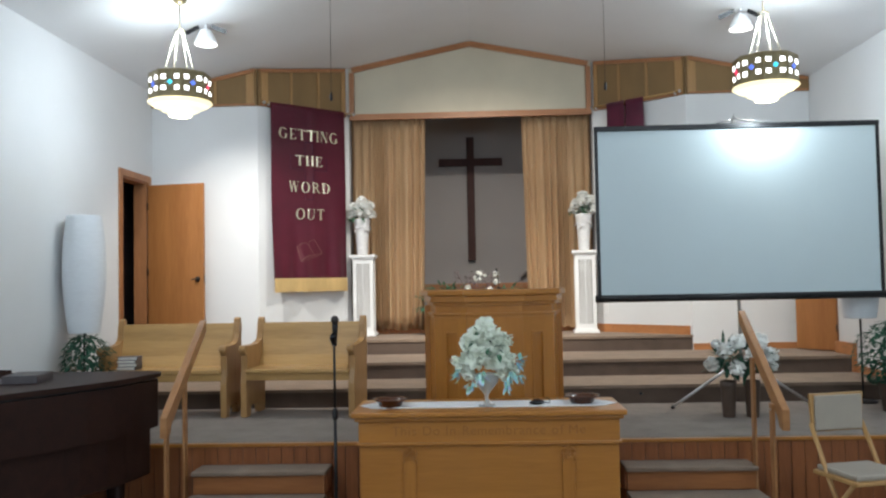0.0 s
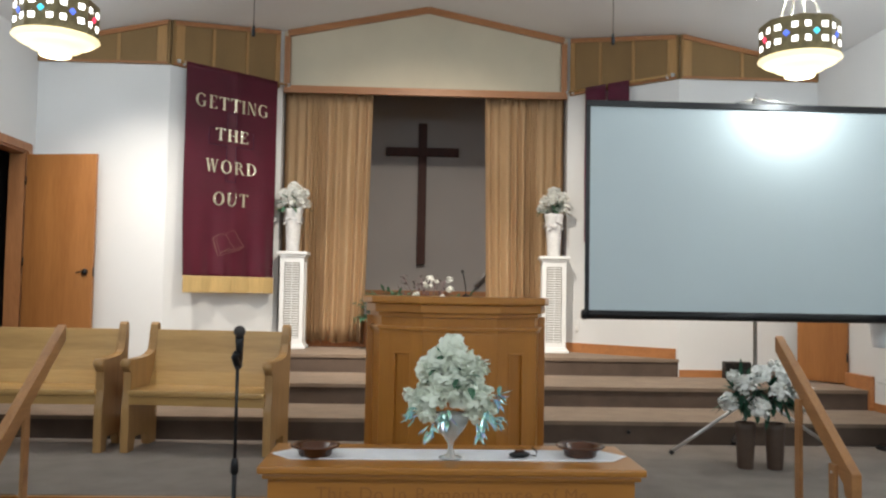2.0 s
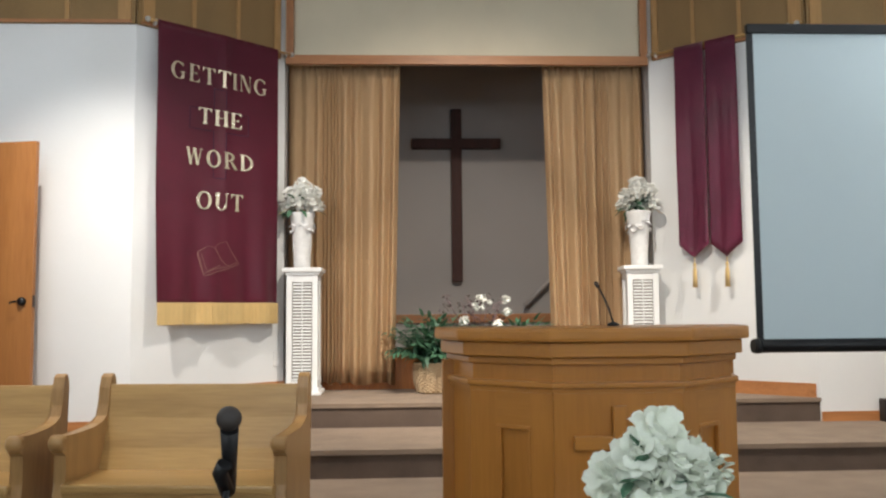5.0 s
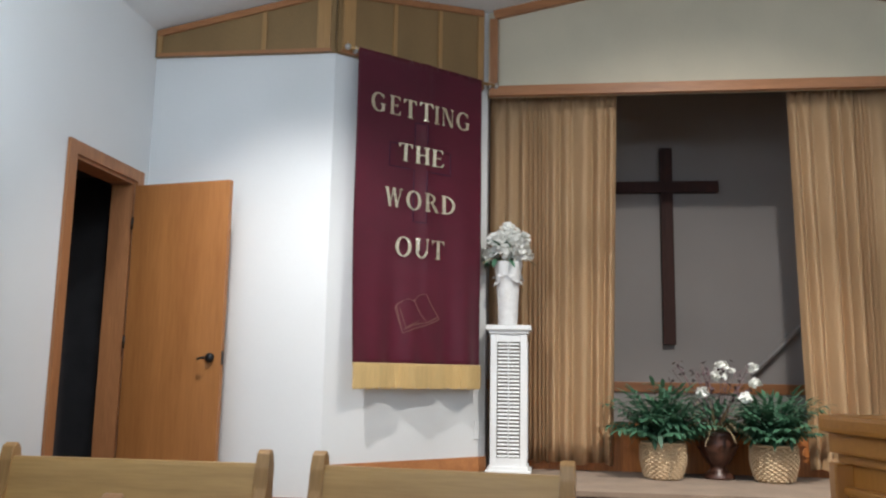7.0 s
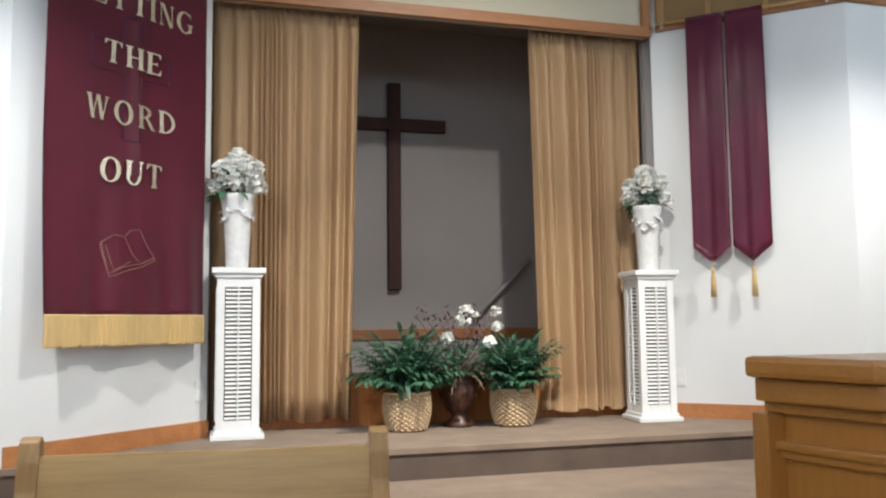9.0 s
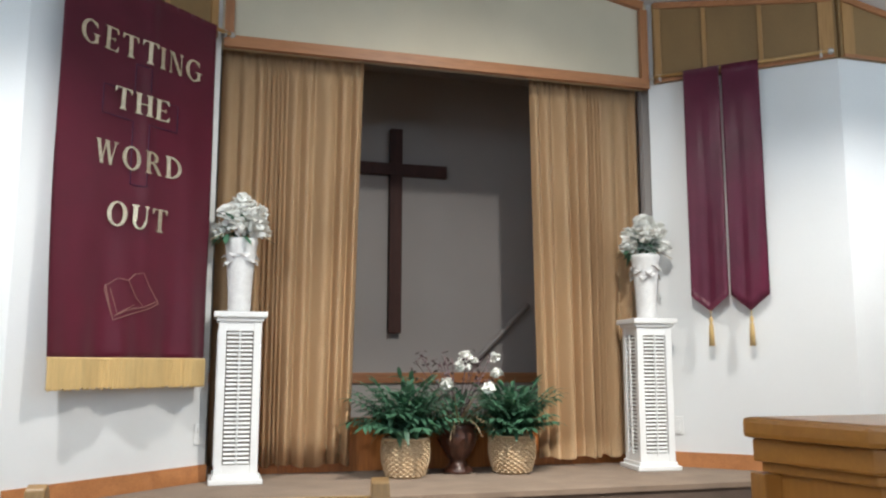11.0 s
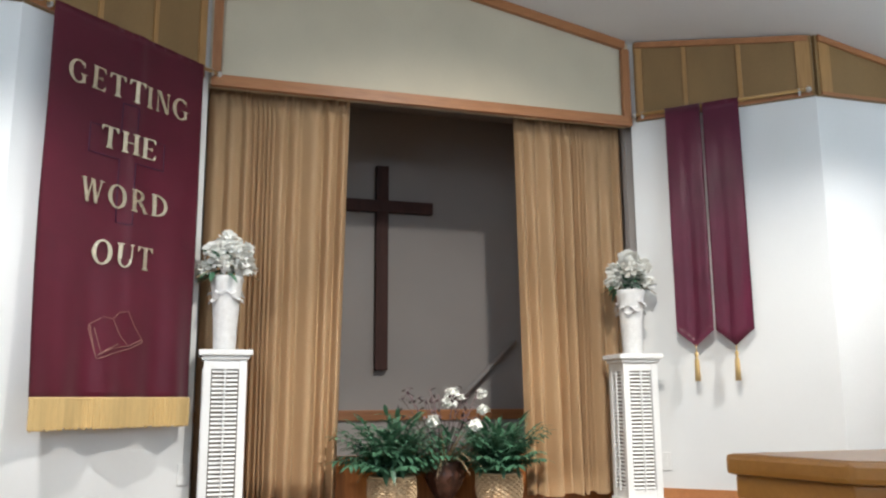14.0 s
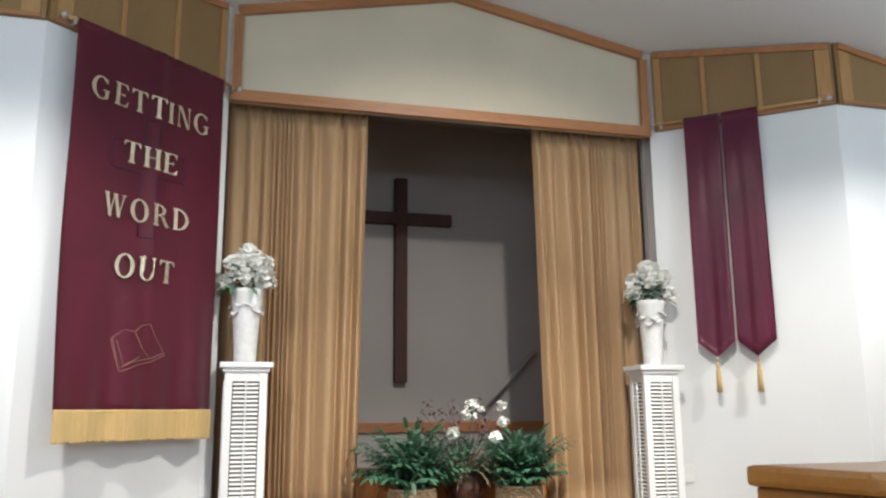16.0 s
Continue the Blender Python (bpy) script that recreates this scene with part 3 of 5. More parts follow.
part("crossbar", box(bmesh.new(), -0.462, 0.462, -0.014, 0.066, 1.40, 1.505, 0.006), M_DARKWOOD, cross)

sr = thing("stair_rail", pose(0.78, RB - 0.09, 1.62), "grey painted handrail sloping up the recess wall", "handrail")
part("rail", tube([(-0.06, 0, 0.02), (0.48, 0, 0.55)], 0.022, 10), M_RECESS, sr)
for u in (0.1, 0.9):
    part("bracket", tube([(-0.06 + 0.54 * u, 0.0, 0.02 + 0.53 * u), (-0.06 + 0.54 * u, 0.09, -0.02 + 0.53 * u)], 0.009, 6), M_SILVER, sr)


def drape(x0, x1, z0, z1, widths, seed, depth=0.06, skew=0.0, flare=0.0):
    """A hanging, pleated cloth: one fold for each width, pinched at the heading, fuller and drifting lower down."""
    g = random.Random(seed)
    cuts = [0.0]
    for w in widths:
        cuts.append(cuts[-1] + w * g.uniform(0.85, 1.15))
    cuts = [c / cuts[-1] for c in cuts]
    n = len(widths)
    amp = [g.uniform(0.7, 1.2) * min(1.0, 0.45 + w * 6) for w in widths]
    lean = [g.uniform(-0.22, 0.22) for _ in widths]
    drift = [0.0] + [g.uniform(-1, 1) * 0.016 for _ in range(n - 1)] + [0.0]
    bm = bmesh.new()
    rows = []
    levels = [0.0, 0.012, 0.03, 0.05, 0.08] + [0.08 + 0.92 * k / 14 for k in range(1, 15)]
    for v in levels:
        pinch = min(1.0, v / 0.07)
        row = []
        for i in range(n):
            c0, c1 = cuts[i] + drift[i] * v, cuts[i + 1] + drift[i + 1] * v
            for k in range(12):
                u = k / 12
                c = c0 + (c1 - c0) * u
                full = (0.5 - 0.5 * math.cos(2 * math.pi * (u + lean[i] * math.sin(math.pi * u) * 0.5))) ** 0.6
                tuck = abs(math.sin(2 * math.pi * u)) * 0.35
                y = -depth * amp[i] * ((0.62 + 0.38 * v) * full * pinch + (1 - pinch) * tuck)
                y += 0.012 * math.sin(3.1 * v + i * 1.7) * v
                sag = 0.010 * full * (1 - pinch)
                row.append(bm.verts.new((x0 + (x1 - x0) * c + skew * v * c + flare * v * (1 - c), y, z1 + (z0 - z1) * v - sag + 0.012 * v * math.sin(i * 2.1 + u * 3))))
        row.append(bm.verts.new((x1 + skew * v, 0.0, z1 + (z0 - z1) * v)))
        rows.append(row)
    for a, b in zip(rows, rows[1:]):
        for i in range(len(a) - 1):
            bm.faces.new((a[i], b[i], b[i + 1], a[i + 1])).smooth = True
    bmesh.ops.solidify(bm, geom=list(bm.faces), thickness=0.004)
    return bm


OUTER, GATHER, INNER = [0.12, 0.10, 0.07], [0.032, 0.028, 0.034, 0.03, 0.036], [0.11, 0.085, 0.13, 0.10, 0.075]
for x0, xm, x1, skew, seed in ((-1.49, -1.07, -0.535, -0.06, 3), (1.57, 1.16, 0.695, 0.0, 4)):
    c = thing("curtain", pose(0, 10.61, 0), "gold pleated floor-length curtain drawn to one side of the recess", "curtain", "curtains of the recess")
    if x0 < 0:
        part("outer_panel", drape(x0, xm + 0.03, 1.0, HEAD + 0.04, OUTER + GATHER, seed, 0.075), M_CURTAIN, c)
        part("inner_panel", drape(xm, x1, 0.995, HEAD + 0.04, INNER, seed + 8, 0.095, skew), M_CURTAIN, c)
    else:
        part("outer_panel", drape(xm - 0.03, x0, 1.0, HEAD + 0.04, GATHER + OUTER, seed, 0.075), M_CURTAIN, c)
        part("inner_panel", drape(x1, xm, 0.995, HEAD + 0.04, INNER[::-1], seed + 8, 0.095, skew, 0.05), M_CURTAIN, c)
    part("heading", box(bmesh.new(), min(x0, x1) + 0.02, max(x0, x1) - 0.02, 0.006, 0.014, HEAD - 0.03, HEAD + 0.05), M_CURTAIN, c)
track = thing("curtain_track", pose(0.04, 10.64, HEAD + 0.06), "dark curtain track behind the gable panel", "curtain track")
part("rail", boxed(-1.5, 1.52, -0.02, 0.02, -0.012, 0.02), M_BLACK, track)

# ---- louvred pedestals with flower vases ----
slat_me = mesh_of("slat", box(bmesh.new(), -0.074, 0.074, -0.009, 0.009, -0.0025, 0.0025), M_WHITE)


def pedestal(m, label):
    p = thing("pedestal", m, label, "pedestal", "louvred pedestals")
    part("base", box(bmesh.new(), -0.155, 0.155, -0.155, 0.155, 0.0, 0.03, 0.006), M_WHITE, p)
    part("plinth", box(bmesh.new(), -0.135, 0.135, -0.135, 0.135, 0.03, 0.055, 0.004), M_WHITE, p)
    part("top", box(bmesh.new(), -0.157, 0.157, -0.157, 0.157, 0.975, 1.01, 0.007), M_WHITE, p)
    part("neck", box(bmesh.new(), -0.138, 0.138, -0.138, 0.138, 0.952, 0.975, 0.004), M_WHITE, p)
    # solid core whose dark colour stands for the shade between the slats
    part("core", boxed(-0.095, 0.095, -0.095, 0.095, 0.06, 0.95), M_SHADE, p, "dark solid core standing in for the shaded hollow behind the louvres")
    for sx in (-1, 1):
        for sy in (-1, 1):
            x, y = sx * 0.1025, sy * 0.1025
            part("post", box(bmesh.new(), x - 0.0225, x + 0.0225, y - 0.0225, y + 0.0225, 0.055, 0.952, 0.003), M_WHITE, p)
    for k in range(4):
        turn = pose(0, 0, 0, 0, 0, 90 * k)
        for z0, z1 in ((0.055, 0.11), (0.895, 0.952)):
            ob = part("rail", box(bmesh.new(), -0.08, 0.08, -0.122, -0.104, z0, z1), M_WHITE, p)
            ob.matrix_basis = turn
        ob = part("tilt_rod", box(bmesh.new(), -0.005, 0.005, -0.131, -0.121, 0.1, 0.9), M_WHITE, p)
        ob.matrix_basis = turn
        for i in range(31):
            piece("slat", slat_me, p, turn @ pose(0, -0.112, 0.123 + i * 0.0252, 38))
    return p


pedestal(pose(-1.325, 10.36, TIER_C, 0, 0, 0), "white louvred wooden pedestal beside the maroon banner")
pedestal(pose(1.42, 10.29, TIER_C, 0, 0, -5), "white louvred wooden pedestal beside the two sashes")


BIGGER = Matrix.Diagonal((1.22, 1.22, 1.12, 1))


def vase_of_flowers(m, label, flip=1):
    v = thing("vase_of_flowers", m, label, "flower vase", "vases on pedestals")
    vase = part("vase", turned([(0.05, 0), (0.055, 0.01), (0.058, 0.1), (0.066, 0.24), (0.078, 0.36), (0.085, 0.385), (0.08, 0.40)], 24), M_TULLE, v, "white vase wrapped in tulle")
    bm = bmesh.new()
    for i in range(22):
        a = i * 2.4
        blade(bm, (0.055 * math.cos(a), 0.055 * math.sin(a), 0.29 + 0.03 * math.sin(i)), (math.cos(a), math.sin(a), rng.uniform(-0.2, 0.5)), rng.uniform(0.03, 0.05), 0.05, 0.9, 3, 0.3)
    part("bow", bm, M_TULLE, v, "gathered white tulle bow")
    for x, y, z, r in ((-0.07, -0.03, 0.53, 0.062), (0.0, 0.0, 0.60, 0.062), (0.07, -0.01, 0.55, 0.06), (0.05, -0.075, 0.47, 0.072), (-0.03, -0.07, 0.46, 0.055), (-0.1, 0.02, 0.45, 0.05), (0.11, 0.0, 0.45, 0.045), (0.0, 0.07, 0.52, 0.06), (0.02, -0.05, 0.55, 0.05)):
        bloom(v, (x * flip, y, z), r)
    part("leaves", leaf_tuft(rng, 40, 0.09, 0.085, 0.032, -0.5, (-0.03 * flip, -0.01, 0.44)), M_LEAF, v)
    twig = bmesh.new()
    for s in (-1, 1):
        tube([(0, 0, 0.4), (s * 0.1, -0.03, 0.42), (s * 0.16, -0.04, 0.38)], 0.003, 5, twig)
    part("sprig", twig, M_DRY, v)
    return v


vase_of_flowers(pose(-1.335, 10.31, TIER_C + 1.011, 0, 0, 10) @ BIGGER, "white tulle-wrapped vase of white silk flowers on a pedestal")
vase_of_flowers(pose(1.415, 10.27, TIER_C + 1.011, 0, 0, 160) @ BIGGER, "white tulle-wrapped vase of white silk flowers beside the sashes", -1)

# ---- angled walls: banner, sashes and their rods ----


def on_wall(p, q, lift):
    """Local axes on an angled wall: x along it from p, -y into the room, z up."""
    p, q = Vector(p), Vector(q)
    d = (q - p).normalized()
    n = Vector((d.y, -d.x))
    o = p + n * lift
    return Matrix(((d.x, -n.x, 0, o.x), (d.y, -n.y, 0, o.y), (0, 0, 1, 0), (0, 0, 0, 1)))


LEFT_WALL = on_wall((LX, Y_FACE), (AL, Y_ARCH), 0.075)
RIGHT_WALL = on_wall((AR, Y_ARCH), (RX, Y_FACE), 0.065)
ROD_Z = 3.735


def rod(m, s0, s1, label):
    r = thing("banner_rod", m, label, "rod", "rods on the angled walls")
    part("rod", tube([(s0, 0, ROD_Z), (s1, 0, ROD_Z)], 0.012, 10), M_PEW, r)
    for s in (s0 + 0.06, s1 - 0.06):
        part("bracket", box(bmesh.new(), s - 0.008, s + 0.008, -0.01, 0.026, ROD_Z - 0.03, ROD_Z + 0.012, 0.003), M_SILVER, r, "small silver bracket")
    for s in (s0, s1):
        part("finial", turned([(0.004, -0.022), (0.018, -0.012), (0.021, 0.0), (0.018, 0.012), (0.004, 0.022)], 14, None, (s, 0, ROD_Z)), M_SILVER, r, "silver ball finial")


rod(LEFT_WALL, 0.05, 1.30, "blond wooden rod with silver brackets holding the banner")
rod(RIGHT_WALL, 0.04, 1.24, "blond wooden rod with silver brackets holding the sashes")


def hanging(s0, s1, z0, z1, wave=0.012, point=0.0, seed=0):
    """A cloth hung flat from a rod, with slack folds; point: depth of a pointed foot."""
    bm = bmesh.new()
    rows = []
    nx, nz = 18, 26
    for j in range(nz + 1):
        v = j / nz
        row = []
        for i in range(nx + 1):
            u = i / nx
            foot = z0 - point * (1 - abs(2 * u - 1))
            z = z1 + (foot - z1) * v
            y = -0.006 - wave * v * (math.sin(u * 9 + seed) * 0.6 + math.sin(u * 21 + seed * 2) * 0.25) + 0.004 * math.sin(v * 8 + u * 4 + seed)
            row.append(bm.verts.new((s0 + (s1 - s0) * u, y - 0.015, z)))
        rows.append(row)
    for a, b in zip(rows, rows[1:]):
        for i in range(nx):
            bm.faces.new((a[i], b[i], b[i + 1], a[i + 1])).smooth = True
    bmesh.ops.solidify(bm, geom=list(bm.faces), thickness=0.004)
    return bm


def letters(text, height, parent, m, material, name="lettering"):
    cu = bpy.data.curves.new(name, "FONT")
    cu.body, cu.size, cu.align_x, cu.extrude, cu.bevel_depth, cu.offset, cu.space_character = text, height / 0.72, "CENTER", 0.0008, 0.0, 0.0, 1.25
    ob = bpy.data.objects.new(name, cu)
    me = bpy.data.meshes.new_from_object(ob)
    bpy.data.objects.remove(ob)
    me.materials.clear()
    me.materials.append(material)
    out = new(name, me)
    out.parent, out.matrix_basis = parent, m
    return out


B0, B1, BZ0, BZ1 = 0.12, 1.155, 1.51, 3.745
BC, BW = 0.63, B1 - B0


def banner_y(u, v):
    """How far the cloth stands off the rod's plane; it swings out a little in slack lobes towards its foot."""
    low = max(0.0, (v - 0.45) / 0.55) ** 1.6
    y = -0.020 - 0.010 * v * (math.sin(u * 9 + 1) * 0.6 + math.sin(u * 21 + 2) * 0.3) - 0.004 * math.sin(v * 8 + u * 4)
    y -= 0.012 * math.exp(-((u - 0.53 - 0.03 * v) / 0.035) ** 2) * (1 - 0.6 * v)
    return y - low * (0.026 + 0.026 * math.sin(u * 15.5 + 0.6) + 0.014 * math.sin(u * 29 + 2.0))


def banner_at(s, z):
    return banner_y((s - B0) / BW, (BZ1 - z) / (BZ1 - BZ0))


def glyph(ch):
    """Strokes of a roman capital one unit high: thick stems, thin hairlines, slab serifs; and its width."""
    out = []

    def bar(x0, x1, y0, y1):
        out.append([(x0, y0), (x1, y0), (x1, y1), (x0, y1)])

    def slant(xa, xb, w, y0=0.0, y1=1.0):
        out.append([(xa, y0), (xa + w, y0), (xb + w, y1), (xb, y1)])

    def stem(x, w=0.19, top=True, foot=True):
        bar(x, x + w, 0.0, 1.0)
        if foot:
            bar(x - 0.07, x + w + 0.07, 0.0, 0.06)
        if top:
            bar(x - 0.07, x + w + 0.07, 0.94, 1.0)

    def ring(cx, cy, rx, ry, a0, a1, thick=0.19, hair=0.07, n=22):
        for k in range(n):
            q = []
            for a, f in ((k, 0), (k + 1, 0), (k + 1, 1), (k, 1)):
                t = radians(a0 + (a1 - a0) * a / n)
                q.append((cx + (rx - thick * f) * math.cos(t), cy + (ry - hair * f) * math.sin(t)))
            out.append(q)

    if ch == "T":
        stem(0.30, top=False)
        bar(0.0, 0.76, 0.94, 1.0)
        out.append([(0.0, 0.76), (0.035, 0.76), (0.12, 0.94), (0.0, 0.94)])
        out.append([(0.725, 0.76), (0.76, 0.76), (0.76, 0.94), (0.64, 0.94)])
        return out, 0.76
    if ch == "I":
        stem(0.07)
        return out, 0.30
    if ch == "E":
        stem(0.07)
        bar(0.23, 0.66, 0.0, 0.055)
        bar(0.23, 0.63, 0.945, 1.0)
        bar(0.23, 0.50, 0.48, 0.53)
        out.append([(0.54, 0.055), (0.66, 0.055), (0.70, 0.25), (0.665, 0.25)])
        out.append([(0.53, 0.945), (0.63, 0.945), (0.655, 0.77), (0.62, 0.77)])
        bar(0.47, 0.50, 0.40, 0.61)
        return out, 0.70
    if ch == "H":
        stem(0.07)
        stem(0.57)
        bar(0.23, 0.57, 0.48, 0.535)
        return out, 0.80
    if ch == "N":
        stem(0.08, 0.06)
        stem(0.66, 0.06, foot=False)
        slant(0.56, 0.10, 0.17)
        return out, 0.80
    if ch == "W":
        slant(0.24, 0.05, 0.15)
        slant(0.26, 0.46, 0.06)
        slant(0.64, 0.45, 0.15)
        slant(0.68, 0.90, 0.06)
        for x in (0.0, 0.40, 0.82):
            bar(x, x + 0.24, 0.955, 1.0)
        return out, 1.06
    if ch == "O":
        ring(0.44, 0.5, 0.44, 0.52, 0, 360, n=32)
        return out, 0.88
    if ch == "G":
        ring(0.44, 0.5, 0.44, 0.52, 48, 318, n=28)
        bar(0.62, 0.77, 0.06, 0.42)
        bar(0.53, 0.86, 0.40, 0.45)
        out.append([(0.70, 0.72), (0.735, 0.72), (0.735, 1.0), (0.67, 0.90)])
        return out, 0.86
    if ch == "U":
        stem(0.07, foot=False)
        stem(0.64, 0.06, foot=False)
        out[:] = [[(x, y if y > 0 else 0.34) for x, y in q] for q in out]
        ring(0.385, 0.36, 0.315, 0.38, 180, 360, thick=0.13, hair=0.07, n=18)
        return out, 0.80
    if ch == "D":
        stem(0.07)
        ring(0.23, 0.5, 0.57, 0.5, -90, 90, thick=0.17)
        return out, 0.80
    stem(0.07)
    ring(0.24, 0.725, 0.42, 0.275, -90, 90, thick=0.18, hair=0.08)
    slant(0.64, 0.36, 0.19, 0.0, 0.46)
    bar(0.60, 0.86, 0.0, 0.045)
    return out, 0.84


def foil_letter(ch, scale_x, height):
    bm = bmesh.new()
    quads, wide = glyph(ch)
    for k, q in enumerate(quads):
        lift = 0.0016 + 0.0002 * (k % 5)
        lo = [bm.verts.new((x * scale_x, 0.003, y * height)) for x, y in q]
        hi = [bm.verts.new((x * scale_x, -lift, y * height)) for x, y in q]
        bm.faces.new(hi)
        bm.faces.new(lo[::-1])
        for i in range(4):
            bm.faces.new((lo[i], lo[(i + 1) % 4], hi[(i + 1) % 4], hi[i]))
    return bm


ban = thing("banner", LEFT_WALL, "maroon satin banner with gold foil lettering and a gold fringe", "banner")
bm = bmesh.new()
rows = []
for j in range(41):
    v = j / 40 * (BZ1 - BZ0 - 0.14) / (BZ1 - BZ0)
    rows.append([bm.verts.new((B0 + BW * i / 48, banner_y(i / 48, v), BZ1 - v * (BZ1 - BZ0))) for i in range(49)])
for a, b in zip(rows, rows[1:]):
    for i in range(48):
        bm.faces.new((a[i], b[i], b[i + 1], a[i + 1])).smooth = True
bmesh.ops.solidify(bm, geom=list(bm.faces), thickness=0.004)
part("cloth", bm, M_MAROON, ban)
fr = bmesh.new()
for i in range(150):
    u = (i + 0.5) / 150
    s, y = B0 + BW * u, banner_y(u, 0.97)
    box(fr, s - 0.0034, s + 0.0034, y - 0.010 - 0.002 * (i % 3), y + 0.001, BZ0 + rng.uniform(-0.006, 0.008), BZ0 + 0.155)
part("fringe", fr, M_GOLD, ban, "thick gold bullion fringe")
hem = bmesh.new()
tube([(B0 + BW * k / 40, banner_y(k / 40, 0.94) - 0.004, BZ0 + 0.152) for k in range(41)], 0.009, 6, hem)
part("hem", hem, M_GOLD, ban)
TILT = random.Random(14)
for text, z, h, w in (("GETTING", 3.395, 0.13, 0.82), ("THE", 3.085, 0.122, 0.37), ("WORD", 2.765, 0.13, 0.57), ("OUT", 2.44, 0.13, 0.39)):
    gap = 0.17
    k = w / (sum(glyph(c)[1] for c in text) + gap * (len(text) - 1))
    x = BC - w / 2
    for c in text:
        wide = glyph(c)[1] * k
        mid = x + wide / 2
        slope = math.degrees(math.atan2(banner_at(mid + 0.02, z) - banner_at(mid - 0.02, z), 0.04))
        ob = part("letter", foil_letter(c, k, h), M_LETTER, ban, "pale gold foil capital")
        y = min(banner_at(mid + dx * wide, z + dz * h) for dx in (-0.5, 0.0, 0.5) for dz in (-0.5, 0.5))
        ob.matrix_basis = pose(mid, y - 0.009, z - h / 2, TILT.uniform(-3, 3), 0, slope * 0.7 + TILT.uniform(-5, 5)) @ pose(-wide / 2, 0, 0)
        x += wide + gap * k


def stitched(points, r, parent, material, name):
    fine = []
    for (xa, za), (xb, zb) in zip(points, points[1:]):
        fine += [(xa + (xb - xa) * t / 4, za + (zb - za) * t / 4) for t in range(4)]
    fine.append(points[-1])
    return part(name, tube([(BC + x, banner_at(BC + x, z) - 0.003, z) for x, z in fine], r, 5), material, parent)


stitched([(-0.17, 2.05), (-0.10, 2.095), (-0.04, 2.085), (0.01, 2.0), (0.065, 1.945), (0.0, 1.935), (-0.06, 1.92), (-0.13, 1.885), (-0.17, 2.05)], 0.0026, ban, M_THREAD, "page_outline")
stitched([(-0.04, 2.085), (0.0, 2.125), (0.055, 2.135), (0.10, 2.06), (0.16, 1.985), (0.11, 1.965), (0.065, 1.945)], 0.0026, ban, M_THREAD, "page_outline")
stitched([(-0.145, 2.035), (-0.105, 1.905), (0.0, 1.955)], 0.0022, ban, M_THREAD, "page_outline")
stitched([(-0.17, 2.05), (-0.175, 2.03), (-0.125, 1.868), (-0.04, 1.90), (0.07, 1.93), (0.165, 1.97), (0.16, 1.985)], 0.0026, ban, M_THREAD, "cover_outline")
cz, a, b, l = 3.06, 0.05, 0.08, 0.25
stitched([(-a, 3.31), (a, 3.31), (a, cz + b), (l, cz + b), (l, cz - b), (a, cz - b), (a, 2.62), (-a, 2.62), (-a, cz - b), (-l, cz - b), (-l, cz + b), (-a, cz + b), (-a, 3.31)], 0.004, ban, M_OUTLINE, "cross_outline")

for s0, s1, seed in ((0.268, 0.518, 0.4), (0.532, 0.78, 1.7)):
    sash = thing("sash", RIGHT_WALL, "burgundy satin sash with a pointed foot and a gold tassel", "sash", "burgundy sashes")
    part("cloth", hanging(s0, s1, 2.11, ROD_Z + 0.012, 0.012, 0.11, seed), M_SATIN, sash)
    mid = (s0 + s1) / 2
    part("tassel", turned([(0.006, 0.20), (0.012, 0.19), (0.013, 0.17), (0.008, 0.16), (0.016, 0.14), (0.02, 0.0)], 12, None, (mid, -0.022, 1.765)), M_GOLD, sash, "gold tassel")
    part("cord", tube([(mid, -0.022, 1.96), (mid, -0.022, 2.01)], 0.004, 6), M_GOLD, sash)

# ---- side doors ----
for name, face, depth in (("trim_door_left", WEST, 0.02),):
    bm = bmesh.new()
    box(bm, WEST + 0.002, WEST + 0.022, D0 - 0.075, D0, TIER_B, DTOP + 0.075)
    box(bm, WEST + 0.002, WEST + 0.022, D1, D1 + 0.075, TIER_B, DTOP + 0.075)
    box(bm, WEST + 0.002, WEST + 0.022, D0, D1, DTOP, DTOP + 0.075)
    box(bm, WEST - 0.145, WEST + 0.001, D0, D0 + 0.02, TIER_B, DTOP)
    box(bm, WEST - 0.145, WEST + 0.001, D1 - 0.02, D1, TIER_B, DTOP)
    box(bm, WEST - 0.145, WEST + 0.001, D0 + 0.02, D1 - 0.02, DTOP - 0.02, DTOP)
    solid(name, bm, M_TRIM_Z, "oak casing of the side doorway", "trim")


